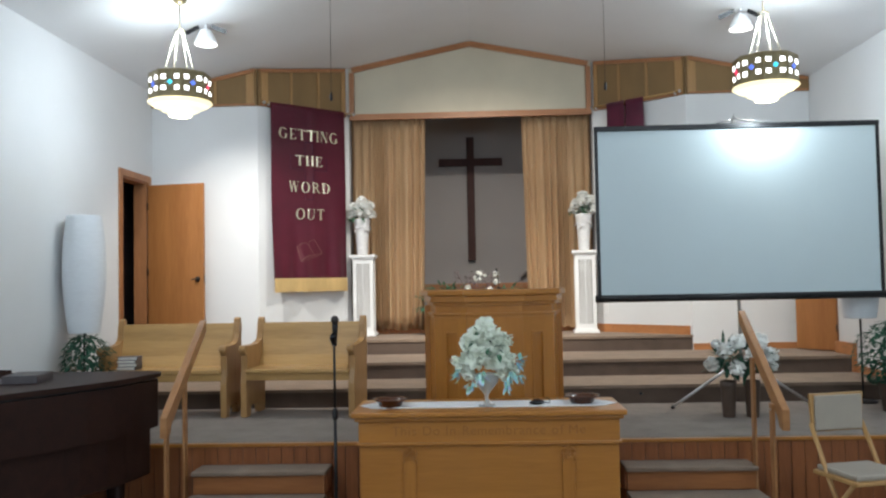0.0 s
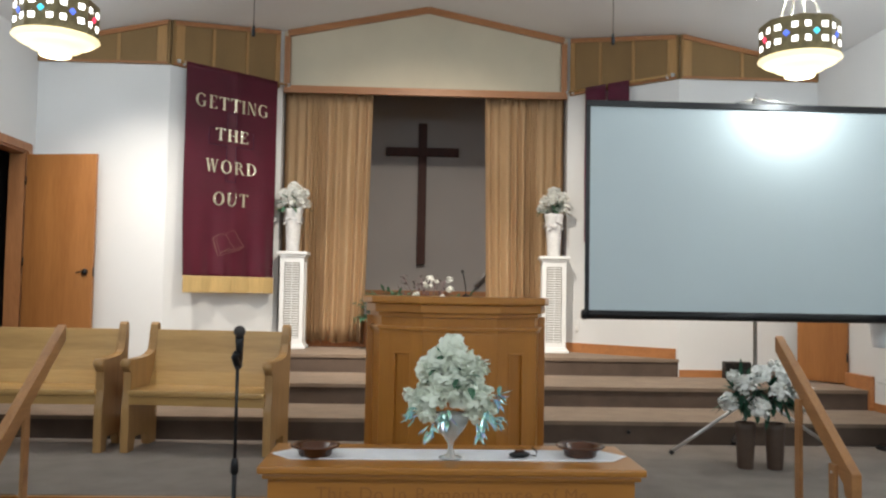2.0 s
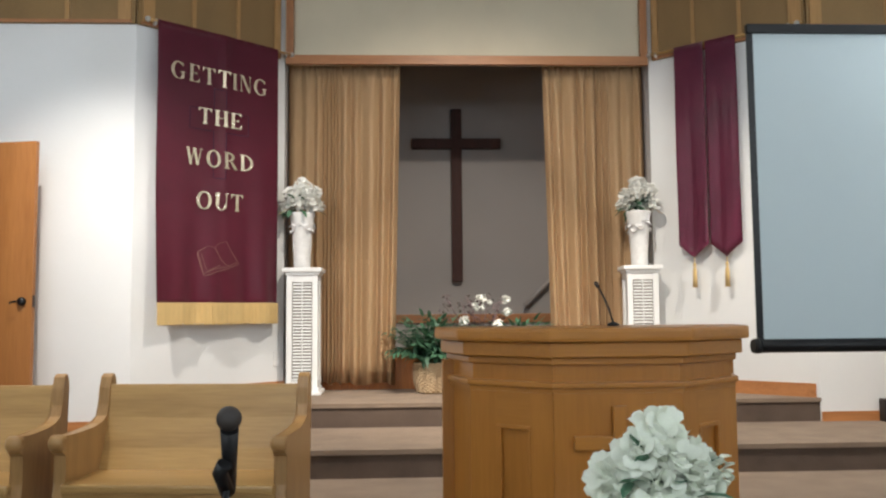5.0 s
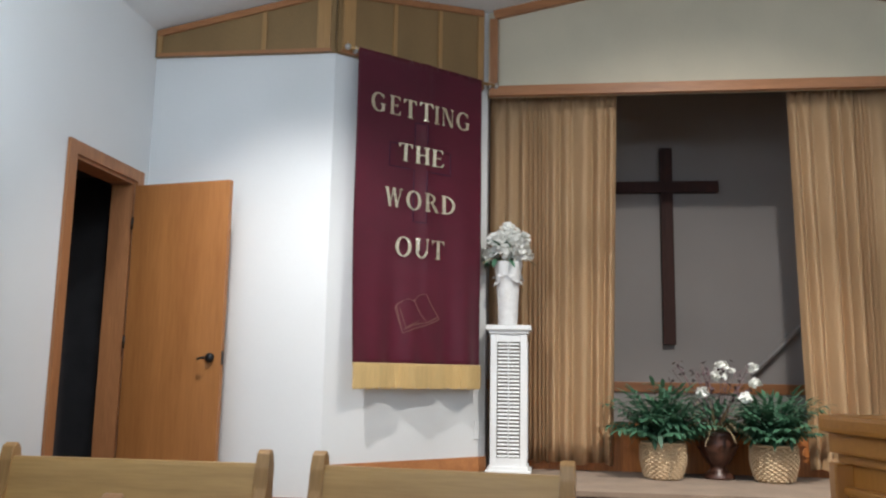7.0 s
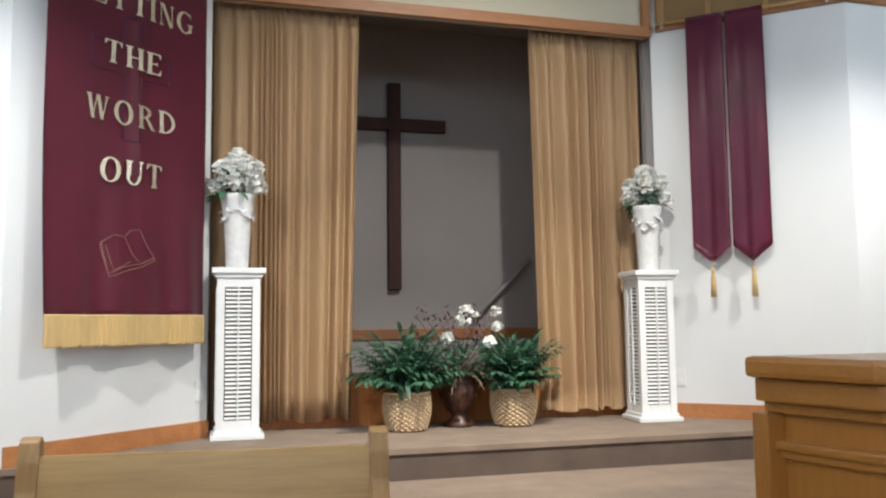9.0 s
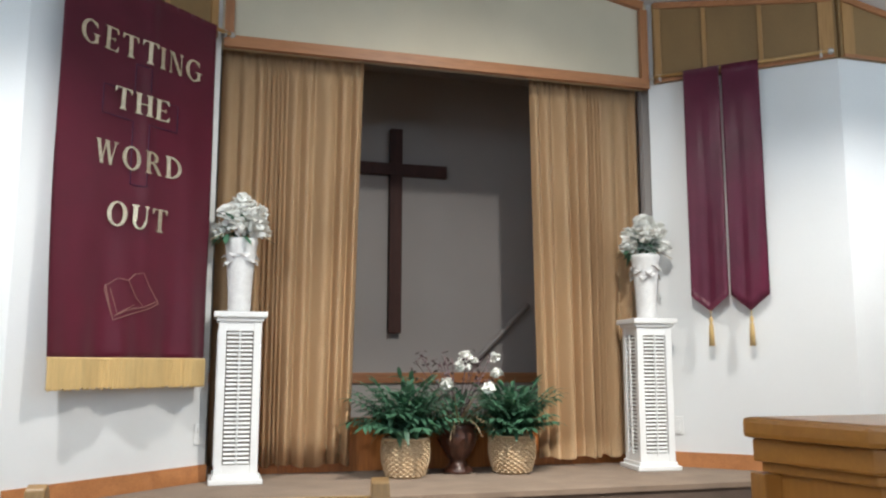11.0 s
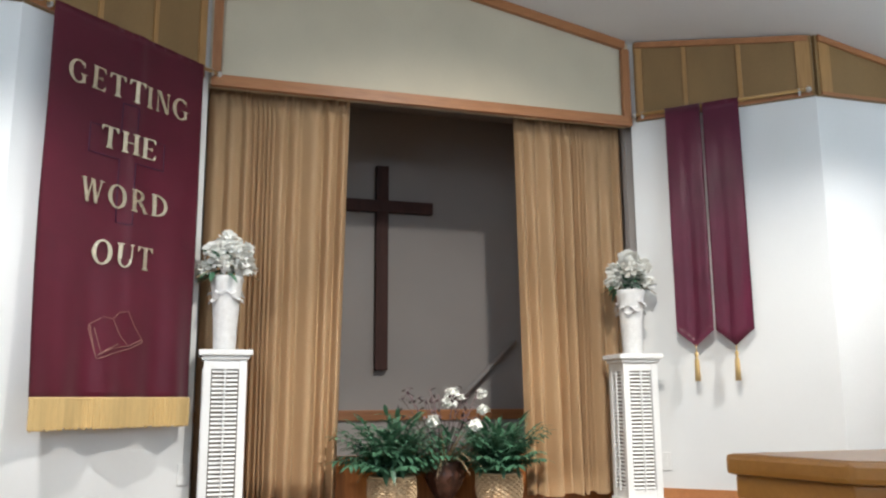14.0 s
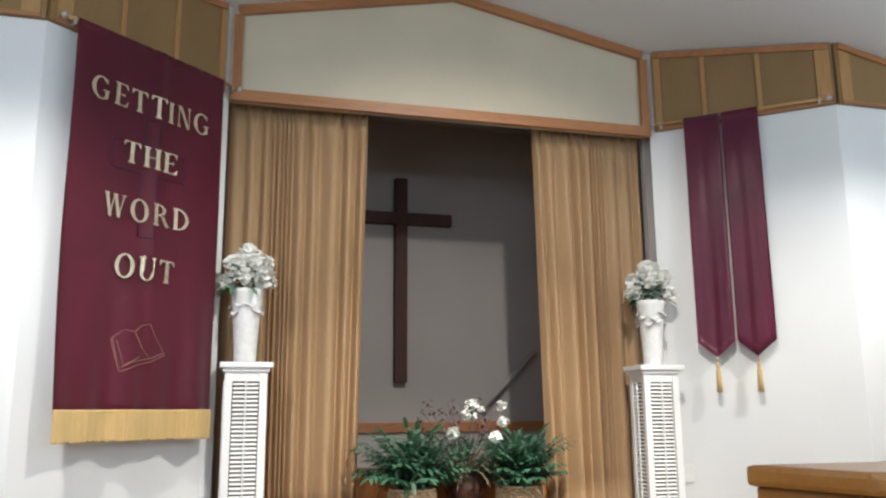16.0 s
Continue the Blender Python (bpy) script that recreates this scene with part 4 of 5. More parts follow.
def door(name, hinge, turn, width, mirror, label):
    d = thing(name, pose(*hinge, 0, 0, turn), label, "door")
    d["kind"] = "structure"
    part("leaf", box(bmesh.new(), 0.005, width, -0.018, 0.018, 0.012, 1.995, 0.003), M_DOOR, d)
    for s in (-1, 1):
        part("rosette", turned([(0.03, 0.0), (0.03, 0.006), (0.02, 0.01)], 18), M_BLACK, d).matrix_basis = pose(width - 0.07, s * 0.018, 0.91, 90 * s, 0, 0)
        part("knob", turned([(0.01, 0), (0.012, 0.03), (0.027, 0.042), (0.03, 0.055), (0.022, 0.068), (0.004, 0.072)], 18), M_BLACK, d, "dark bronze knob").matrix_basis = pose(width - 0.07, s * 0.024, 0.91, 90 * s, 0, 0)
    part("lever", tube([(width - 0.07, -0.075 * mirror, 0.91), (width - 0.10, -0.078 * mirror, 0.908), (width - 0.125, -0.07 * mirror, 0.90)], 0.007, 8), M_BLACK, d, "dark bronze lever")
    part("latch", boxed(width, width + 0.002, -0.012, 0.012, 0.87, 0.95), M_BLACK, d)
    for z in (0.25, 1.0, 1.75):
        part("hinge", tube([(0, -0.018 * mirror, z - 0.04), (0, -0.018 * mirror, z + 0.04)], 0.008, 8), M_BLACK, d)


door("door_1", (WEST + 0.03, D1 - 0.03, TIER_B), -11, 0.70, 1, "orange-brown veneer door standing open on the tier")
door("door_2", (EAST - 0.012, E0 - 0.02, TIER_B), 121.5, 0.50, -1, "orange-brown veneer door ajar beside the screen")

# ---- pews with hymnals ----


def pew(m, width, label):
    p = thing("pew", m, label, "pew", "pews on the stage")
    h = width / 2
    bm = bmesh.new()
    rows = []
    for y, z in ((-0.03, 0.42), (0.02, 0.52), (0.06, 0.66), (0.085, 0.80), (0.09, 0.815), (0.115, 0.815), (0.115, 0.79), (0.085, 0.62), (0.045, 0.50), (0.0, 0.38)):
        rows.append((bm.verts.new((-h + 0.05, y, z)), bm.verts.new((h - 0.05, y, z))))
    for i in range(len(rows)):
        a, b = rows[i], rows[(i + 1) % len(rows)]
        bm.faces.new((a[0], a[1], b[1], b[0]))
    bm.faces.new([r[0] for r in rows]), bm.faces.new([r[1] for r in rows][::-1])
    part("backrest", bm, M_PEW, p)
    part("seat", box(bmesh.new(), -h + 0.05, h - 0.05, -0.37, 0.0, 0.385, 0.425, 0.012), M_PEW, p)
    part("apron", box(bmesh.new(), -h + 0.05, h - 0.05, -0.35, -0.33, 0.325, 0.384, 0.004), M_PEW, p)
    for s in (-1, 1):
        out = [(-0.35, 0.0), (-0.25, 0.0), (-0.24, 0.10), (-0.02, 0.10), (0.0, 0.0), (0.12, 0.0), (0.115, 0.30), (0.145, 0.80), (0.143, 0.845), (0.12, 0.87), (0.09, 0.855), (0.078, 0.80), (0.072, 0.72), (0.055, 0.665), (0.0, 0.64), (-0.08, 0.632), (-0.28, 0.62), (-0.345, 0.635), (-0.375, 0.60), (-0.36, 0.56), (-0.325, 0.545), (-0.325, 0.42), (-0.35, 0.3)]
        end = prism(out, -0.028, 0.028, 0.007)
        end.transform(Matrix(((0, 0, 1, s * (h - 0.03)), (1, 0, 0, 0), (0, 1, 0, 0), (0, 0, 0, 1))))
        part("end_panel", end, M_PEW_Z, p)
        part("arm_cap", turned([(0.02, -0.035), (0.034, -0.025), (0.037, 0.0), (0.034, 0.025), (0.02, 0.035)], 16), M_PEW_Z, p).matrix_basis = pose(s * (h - 0.03), -0.35, 0.60, 0, 90, 0)
    return p


pew(pose(-2.735, 7.65, STAGE, 0, 0, 0), 1.16, "blond oak pew beside the open door, carrying hymnals")
pew(pose(-1.485, 7.61, STAGE, 0, 0, -6), 1.04, "blond oak pew beside the pulpit")
for i in range(4):
    b = thing("hymnal", pose(-3.08 + 0.006 * (i % 2), 7.42, STAGE + 0.427 + i * 0.030, 0, 0, (-4, 3, -1, 5)[i]), "dark hymnal with pale pages lying in a stack on the pew", "book", "stacked hymnals")
    part("page_block", boxed(-0.082, 0.084, -0.066, 0.066, 0.003, 0.026), M_PAGES, b)
    part("cover", box(box(box(bmesh.new(), -0.09, 0.09, -0.07, 0.07, 0, 0.003), -0.09, 0.09, -0.07, 0.07, 0.026, 0.029), 0.085, 0.09, -0.07, 0.07, 0.003, 0.026), M_COVER, b)

# ---- pulpit ----
PX, PY = 0.195, 6.25


def pulpit_outline(off):
    return [(-0.215 - off * 0.4, -off), (0.215 + off * 0.4, -off), (0.47 + off * 0.85, 0.20 - off * 0.55), (0.535 + off, 0.46), (-0.535 - off, 0.46), (-0.47 - off * 0.85, 0.20 - off * 0.55)]


pul = thing("pulpit", pose(PX, PY, STAGE), "honey oak pulpit with a faceted front and stepped cornice", "pulpit")
part("body", prism(pulpit_outline(-0.02), 0.06, 0.98), M_HONEY_Z, pul)
part("plinth", prism(pulpit_outline(0.012), 0.0, 0.09, 0.006), M_HONEY, pul)
part("top", prism(pulpit_outline(0.045), 1.055, 1.10, 0.012), M_HONEY, pul)
part("cornice", prism(pulpit_outline(0.02), 1.005, 1.054, 0.006), M_HONEY, pul)
part("cove", prism(pulpit_outline(-0.002), 0.981, 1.004, 0.004), M_HONEY, pul)
part("moulding", prism(pulpit_outline(0.004), 0.905, 0.925, 0.006), M_HONEY, pul)
part("moulding", prism(pulpit_outline(-0.006), 0.89, 0.9045), M_HONEY, pul)
for s in (-1, 1):
    part("side_post", box(bmesh.new(), s * 0.525 - 0.025, s * 0.525 + 0.025, 0.43, 0.48, 0.091, 0.98, 0.006), M_HONEY_Z, pul)
out = pulpit_outline(-0.02)


def facing(p, q, opening=None):
    """Boards laid on a facet from p to q, round a sunk panel where opening gives (u0, u1, z0, z1)."""
    p, q = Vector(p), Vector(q)
    d = q - p
    L = d.length
    d.normalize()
    n = Vector((d.y, -d.x))
    m = Matrix(((d.x, -n.x, 0, p.x), (d.y, -n.y, 0, p.y), (0, 0, 1, 0), (0, 0, 0, 1)))
    lo, hi, t = 0.0905, 0.8895, -0.013
    if not opening:
        part("front_panel", boxed(-0.004, L + 0.004, t, -0.001, lo, hi), M_HONEY_Z, pul).matrix_basis = m
        return m, L
    u0, u1, z0, z1 = opening
    s0, s1 = u0 * L, u1 * L
    for a, b in ((-0.003, s0), (s1, L + 0.003)):
        part("stile", boxed(a, b, t, -0.001, lo, hi), M_HONEY_Z, pul).matrix_basis = m
    for a, b in ((lo, z0), (z1, hi)):
        part("rail", boxed(s0, s1, t, -0.001, a, b), M_HONEY, pul).matrix_basis = m
    e = 0.014
    for x0, x1, a, b in ((s0, s1, z1 - e, z1), (s0, s1, z0, z0 + e), (s0, s0 + e, z0 + e, z1 - e), (s1 - e, s1, z0 + e, z1 - e)):
        part("panel_moulding", box(bmesh.new(), x0, x1, t - 0.003, -0.002, a, b, 0.003), M_HONEY_Z, pul).matrix_basis = m
    return m, L


facing(out[5], out[0], (0.34, 0.74, 0.15, 0.78))
facing(out[1], out[2], (0.26, 0.66, 0.15, 0.78))
m, L = facing(out[0], out[1])
em = part("cross_emblem", box(bmesh.new(), L / 2 - 0.022, L / 2 + 0.022, -0.032, -0.013, 0.34, 0.85, 0.004), M_HONEY_Z, pul, "raised oak cross")
em.matrix_basis = m
part("crossbar", box(box(bmesh.new(), L / 2 - 0.148, L / 2 - 0.0225, -0.031, -0.013, 0.71, 0.755, 0.004), L / 2 + 0.0225, L / 2 + 0.148, -0.031, -0.013, 0.71, 0.755, 0.004), M_HONEY, em)
gm = thing("gooseneck_microphone", pose(PX + 0.045, PY + 0.23, STAGE + 1.101), "thin black gooseneck microphone on the pulpit top", "microphone")
part("base", turned([(0.022, 0), (0.022, 0.006), (0.008, 0.014)], 18), M_BLACK, gm)
part("neck", tube([(0, 0, 0.01), (-0.002, 0.05, 0.06), (-0.006, 0.12, 0.11), (-0.01, 0.18, 0.145)], 0.004, 8), M_BLACK, gm)
part("capsule", tube([(-0.01, 0.18, 0.145), (-0.012, 0.205, 0.158)], 0.008, 10), M_SMOKE, gm)

# ---- communion table and what stands on it ----
TX, TY, TW = 0.12, 5.66, 0.885
tab = thing("communion_table", pose(TX, TY, FLOOR), "honey oak communion table with a carved inscription", "table")
H = 0.81
part("tabletop", box(bmesh.new(), -TW, TW, -0.30, 0.29, H - 0.035, H, 0.01), M_HONEY, tab)
part("cornice", box(bmesh.new(), -TW + 0.02, TW - 0.02, -0.28, 0.27, H - 0.06, H - 0.036, 0.008), M_HONEY, tab)
part("frieze", boxed(-TW + 0.045, TW - 0.045, -0.255, 0.25, H - 0.20, H - 0.061), M_HONEY, tab)
part("ledge", box(bmesh.new(), -TW + 0.03, TW - 0.03, -0.27, 0.26, H - 0.218, H - 0.2005, 0.006), M_HONEY, tab)
part("front_panel", boxed(-TW + 0.05, TW - 0.05, -0.245, -0.215, 0.05, H - 0.219), M_HONEY, tab)
part("plinth", box(bmesh.new(), -TW + 0.03, TW - 0.03, -0.265, 0.255, 0, 0.06, 0.006), M_HONEY, tab)
for s in (-1, 1):
    part("side_panel", boxed(s * (TW - 0.065) - 0.015, s * (TW - 0.065) + 0.015, -0.214, 0.245, 0.061, H - 0.219), M_HONEY_Z, tab)
    x = s * 0.51
    part("pilaster", box(bmesh.new(), x - 0.04, x + 0.04, -0.258, -0.246, 0.061, H - 0.285, 0.003), M_HONEY_Z, tab)
    br = bmesh.new()
    for dx, dz, r in ((-0.024, 0.0, 0.017), (0.024, 0.0, 0.017), (0.0, -0.030, 0.013)):
        tube([(x + dx + r * math.cos(k * math.pi / 6), 0, dz + r * math.sin(k * math.pi / 6)) for k in range(13)], 0.005, 6, br)
    for d in (-1, 1):
        tube([(x + d * 0.041, 0, 0.008), (x + d * 0.030, 0, 0.024), (x + d * 0.010, 0, 0.032), (x, 0, 0.046)], 0.005, 6, br)
        tube([(x + d * 0.041, 0, -0.008), (x + d * 0.034, 0, -0.03), (x + d * 0.036, 0, -0.062)], 0.005, 6, br)
    part("tracery", br, M_HONEY_Z, tab, "carved trefoil tracery").matrix_basis = Matrix.Translation((0, -0.26, H - 0.268))


def text_width(text):
    cu = bpy.data.curves.new("measure_text", "FONT")
    cu.body, cu.size, cu.space_character = text, 1.0, 1.25
    ob = bpy.data.objects.new("measure_text", cu)
    me = bpy.data.meshes.new_from_object(ob)
    bpy.data.objects.remove(ob)
    bpy.data.curves.remove(cu)
    wide = max(v.co.x for v in me.vertices)
    bpy.data.meshes.remove(me)
    return wide


WORDS = "This Do In Remembrance of Me"
full = text_width(WORDS)
for i, ch in enumerate(WORDS):
    if ch != " ":
        at = (text_width(WORDS[:i + 1]) - text_width(ch) / 2) / full
        letters(ch, 0.062, tab, pose(1.24 * (at - 0.5), -0.2565, H - 0.155, 90), M_CARVED, "carved_letter")
TT = FLOOR + H

run = thing("table_runner", pose(TX, TY, TT), "white cloth runner with pointed ends on the table", "table runner")
bm = prism([(-0.865, 0.0), (-0.77, -0.125), (0.77, -0.125), (0.865, 0.0), (0.77, 0.125), (-0.77, 0.125)], 0.001, 0.005)
part("cloth", bm, M_CLOTH, run)
for s in (-1, 1):
    part("hem", box(bmesh.new(), -0.77, 0.77, s * 0.119 - 0.005, s * 0.119 + 0.005, 0.0051, 0.0066), M_CLOTH, run)

for x, y in ((-0.53, 5.60), (0.755, 5.645)):
    p = thing("offering_plate", pose(x, y, TT + 0.006), "turned dark wooden offering plate with a wide rim", "plate", "offering plates")
    part("bowl", turned([(0.068, 0), (0.078, 0.006), (0.082, 0.03), (0.115, 0.045), (0.12, 0.052), (0.112, 0.055), (0.08, 0.046), (0.07, 0.018), (0.0, 0.016)], 40), M_PLATE, p)
    part("foot", turned([(0.066, -0.004), (0.07, 0.0)], 32), M_PLATE, p)
    for k in range(4):
        part("coin", turned([(0.009, 0), (0.009, 0.002)], 14), M_SILVER, p, "small bright coin").matrix_basis = pose(0.035 * math.cos(k * 1.7), 0.035 * math.sin(k * 1.7), 0.019, 12 * (k % 2))

sp = thing("wireless_microphone", pose(0.45, 5.60, TT + 0.006, 0, 0, 20), "small black clip microphone with its wire, lying on the runner", "microphone")
bm = bmesh.new()
bmesh.ops.create_uvsphere(bm, u_segments=20, v_segments=10, radius=1.0, matrix=Matrix.Translation((0, 0, 0.014)) @ Matrix.Diagonal((0.055, 0.034, 0.016, 1)))
for f in bm.faces:
    f.smooth = True
part("pack", bm, M_BLACK, sp)
part("wire", tube([(0.05, 0, 0.01), (0.08, -0.02, 0.006), (0.10, 0.01, 0.02), (0.085, 0.03, 0.04)], 0.003, 6), M_BLACK, sp)
part("clip", box(bmesh.new(), -0.02, 0.02, -0.012, 0.012, 0.026, 0.036, 0.003), M_PLATE, sp)

arr = thing("table_bouquet", pose(0.115, 5.57, TT + 0.006), "mint and white silk flowers with iridescent ribbon in a glass goblet", "flower vase")
part("goblet", turned([(0.055, 0), (0.055, 0.006), (0.02, 0.016), (0.012, 0.045), (0.014, 0.07), (0.035, 0.10), (0.075, 0.15), (0.095, 0.21), (0.088, 0.212), (0.066, 0.155), (0.02, 0.11), (0.0, 0.105)], 32), M_GLASS, arr, "clear footed glass goblet")
part("filling", turned([(0.02, 0.113), (0.06, 0.155), (0.08, 0.20), (0.03, 0.22)], 20), M_TULLE, arr)
g = random.Random(5)
for x, y, z, r in ((0.0, 0, 0.53, 0.066), (-0.06, -0.03, 0.48, 0.06), (0.06, -0.02, 0.48, 0.06), (0.02, -0.07, 0.47, 0.06), (-0.12, 0.02, 0.42, 0.06), (0.13, 0.02, 0.43, 0.06), (-0.09, -0.02, 0.40, 0.062), (-0.02, -0.07, 0.40, 0.066), (0.06, -0.06, 0.40, 0.058), (0.11, -0.01, 0.39, 0.056), (-0.13, 0.0, 0.32, 0.06), (-0.17, -0.03, 0.28, 0.05), (-0.08, -0.08, 0.31, 0.062), (0.0, -0.10, 0.32, 0.062), (0.08, -0.09, 0.31, 0.06), (0.15, -0.03, 0.31, 0.058), (0.18, 0.0, 0.25, 0.05), (-0.12, -0.05, 0.23, 0.05), (0.11, -0.06, 0.23, 0.052), (0.0, 0.08, 0.42, 0.07), (-0.08, 0.07, 0.34, 0.07), (0.09, 0.07, 0.34, 0.07), (-0.21, -0.02, 0.31, 0.036)):
    bloom(arr, (x * 0.95, y, z - 0.01), r * 1.06, MINTS)
part("leaves", leaf_tuft(g, 75, 0.15, 0.075, 0.04, -0.2, (0, 0, 0.37)), M_LEAF, arr)
for k, (x, z, dx, dz) in enumerate(((0.20, 0.30, 0.8, 0.15), (0.16, 0.22, 0.6, -0.8), (-0.18, 0.22, -0.9, -0.25), (-0.1, 0.16, -0.5, -0.9), (-0.03, 0.22, -0.1, -0.7), (0.2, 0.2, 0.9, -0.5), (0.14, 0.16, 0.3, -1))):
    bm = bmesh.new()
    for j in range(11):
        blade(bm, (x + g.uniform(-0.02, 0.02), -0.09 + g.uniform(-0.02, 0.02), z + g.uniform(-0.02, 0.02)), (dx + 0.16 * (j - 5), -0.5 + g.uniform(-0.3, 0.3), dz + g.uniform(-0.7, 0.7)), g.uniform(0.045, 0.085), g.uniform(0.014, 0.026), g.uniform(-0.2, 0.9), 4, g.uniform(-0.9, 0.9))
    part("ribbon_loop", bm, M_IRID, arr, "iridescent film ribbon")

# ---- stage steps and handrails ----
for x0, x1, label in ((-2.0, -1.03, "carpeted wooden steps below the pews"), (1.08, 2.0, "carpeted wooden steps below the screen")):
    st = thing("stage_steps", pose(x0, EDGE, FLOOR), label, "steps", "steps up to the stage")
    w = x1 - x0
    for k, (y0, z) in enumerate(((-0.56, 0.16), (-0.28, 0.32))):
        part("riser", boxed(0.015, w - 0.015, y0 + 0.03, y0 + 0.05, 0.0 if k == 0 else 0.16, z - 0.03), M_STEPWOOD, st, "stained wooden riser")
        part("tread", box(bmesh.new(), 0, w, y0, (-0.014 if k else -0.255), z - 0.03, z, 0.012), M_CARPET, st)
        for sx in (0.0, w - 0.02):
            part("side_panel", boxed(sx, sx + 0.02, y0 + 0.051, -0.037, 0.0 if k == 0 else 0.161, z - 0.031), M_PANEL, st)

for x, label in ((-2.02, "oak handrail on two posts beside the piano"), (2.03, "oak handrail on two posts beside the folding chair")):
    r = thing("handrail", pose(x, 5.47, FLOOR), label, "handrail", "stage handrails")
    rail = prism([(-0.02, 0.78), (0.80, 1.39), (0.80, 1.30), (0.05, 0.72), (0.05, 0.665), (-0.02, 0.645)], -0.025, 0.025, 0.006)
    rail.transform(Matrix(((0, 0, 1, 0), (1, 0, 0, 0), (0, 1, 0, 0), (0, 0, 0, 1))))
    part("rail", rail, M_RAIL, r)
    part("post", box(bmesh.new(), -0.045, -0.026, 0.10, 0.16, 0.0, 0.80, 0.004), M_RAIL, r)
    part("post", box(bmesh.new(), -0.045, -0.026, 0.46, 0.52, 0.0, 1.07, 0.004), M_RAIL, r)
    part("bolt", turned([(0.008, 0), (0.006, 0.004)], 10), M_SILVER, r).matrix_basis = pose(-0.045, 0.13, 0.76, 0, -90, 0)

# ---- microphone stand ----
ms = thing("microphone_stand", pose(-0.88, 5.45, FLOOR), "black straight microphone stand with a handheld microphone", "microphone stand")
part("base", turned([(0.13, 0), (0.13, 0.012), (0.10, 0.025), (0.03, 0.03), (0.015, 0.05)], 32), M_BLACK, ms)
part("lower_tube", tube([(0, 0, 0.04), (0, 0, 0.80)], 0.011, 12), M_BLACK, ms)
part("clutch", turned([(0.012, 0.755), (0.018, 0.765), (0.018, 0.80), (0.014, 0.825), (0.011, 0.83)], 16), M_BLACK, ms)
part("upper_tube", tube([(0, 0, 0.82), (0, 0, 1.25)], 0.008, 12), M_BLACK, ms)
part("clip", tube([(0.0, 0.02, 1.24), (-0.012, -0.01, 1.29), (0.0, -0.02, 1.31)], 0.017, 10), M_BLACK, ms)
mic = part("microphone", tube([(-0.005, 0.06, 1.24), (0.012, -0.03, 1.385)], 0.014, 14, None, 0.02), M_BLACK, ms)
bm = bmesh.new()
bmesh.ops.create_uvsphere(bm, u_segments=18, v_segments=12, radius=0.027, matrix=Matrix.Translation((0.014, -0.045, 1.41)))
for f in bm.faces:
    f.smooth = True
part("grille", bm, M_SMOKE, mic, "dark mesh microphone grille")

# ---- projection screen ----
sc = thing("projection_screen", pose(2.385, 7.39, STAGE), "pull-up projection screen with black borders on a silver tripod", "projection screen")
SW, S0, S1 = 1.245, 0.985, 2.515
part("cloth", boxed(-SW + 0.03, SW - 0.03, -0.004, 0.0, S0 + 0.02, S1 - 0.04), M_SCREEN, sc, "grey-white projection cloth")
part("top_bar", box(bmesh.new(), -SW, SW, -0.02, 0.012, S1 - 0.045, S1, 0.005), M_BLACK, sc)
part("case", tube([(-SW - 0.02, 0.0, S0), (SW + 0.04, 0.0, S0)], 0.032, 14), M_BLACK, sc, "black roller case")
for s in (-1, 1):
    part("border", boxed(s * (SW - 0.015) - 0.016, s * (SW - 0.015) + 0.016, -0.006, -0.001, S0 + 0.02, S1 - 0.045), M_BLACK, sc)
    part("end_cap", turned([(0.035, -0.012), (0.036, 0.012)], 16), M_BLACK, sc).matrix_basis = pose(s * (SW + 0.01) + 0.012, 0, S0, 0, 90, 0)
part("pole", tube([(0.0, 0.05, 0.28), (0.0, 0.05, S1 + 0.06)], 0.014, 12), M_SILVER, sc)
part("handle", tube([(-0.16, 0.0, S1 + 0.006), (-0.03, 0.02, S1 + 0.04), (0.0, 0.05, S1 + 0.07), (0.03, 0.02, S1 + 0.04), (0.3, 0.0, S1 + 0.006)], 0.007, 8), M_SILVER, sc)
part("hook", tube([(0, 0.05, S1 + 0.06), (0, 0.03, S1 + 0.09), (0.0, 0.02, S1 + 0.075)], 0.006, 8), M_SILVER, sc)
part("collar", turned([(0.022, 0.40), (0.024, 0.41), (0.024, 0.46), (0.02, 0.47)], 14, None, (0, 0.05, 0)), M_BLACK, sc)
for dx, dy in ((-0.62, -0.02), (0.62, 0.0), (0.0, 0.5)):
    lg = part("leg", tube([(0.012 * (dx > 0), 0.05, 0.43), (dx, 0.05 + dy * 0.8, 0.02)], 0.013, 10), M_SILVER, sc)
    part("rubber_foot", tube([(dx * 0.97, 0.05 + dy * 0.776, 0.032), (dx, 0.05 + dy * 0.8, 0.012)], 0.017, 10), M_BLACK, lg)

# ---- potted plants ----


def flower_pot(m, label, blooms, r=0.066, h=0.30):
    p = thing("flower_pot", m, label, "potted flowers", "potted flowers by the screen")
    part("pot", turned([(r * 0.72, 0), (r * 0.76, 0.01), (r * 0.95, h * 0.8), (r, h * 0.86), (r * 1.02, h), (r * 0.9, h), (r * 0.85, h * 0.92), (0.0, h * 0.9)], 26), M_POT, p)
    part("leaves", leaf_tuft(rng, 110, 0.15, 0.13, 0.034, -0.6, (0, 0, h + 0.16)), M_IVY, p)
    for x, y, z, rr in blooms:
        bloom(p, (x * 1.05, y - 0.09, h + z + 0.03), rr * 0.92)
    return p


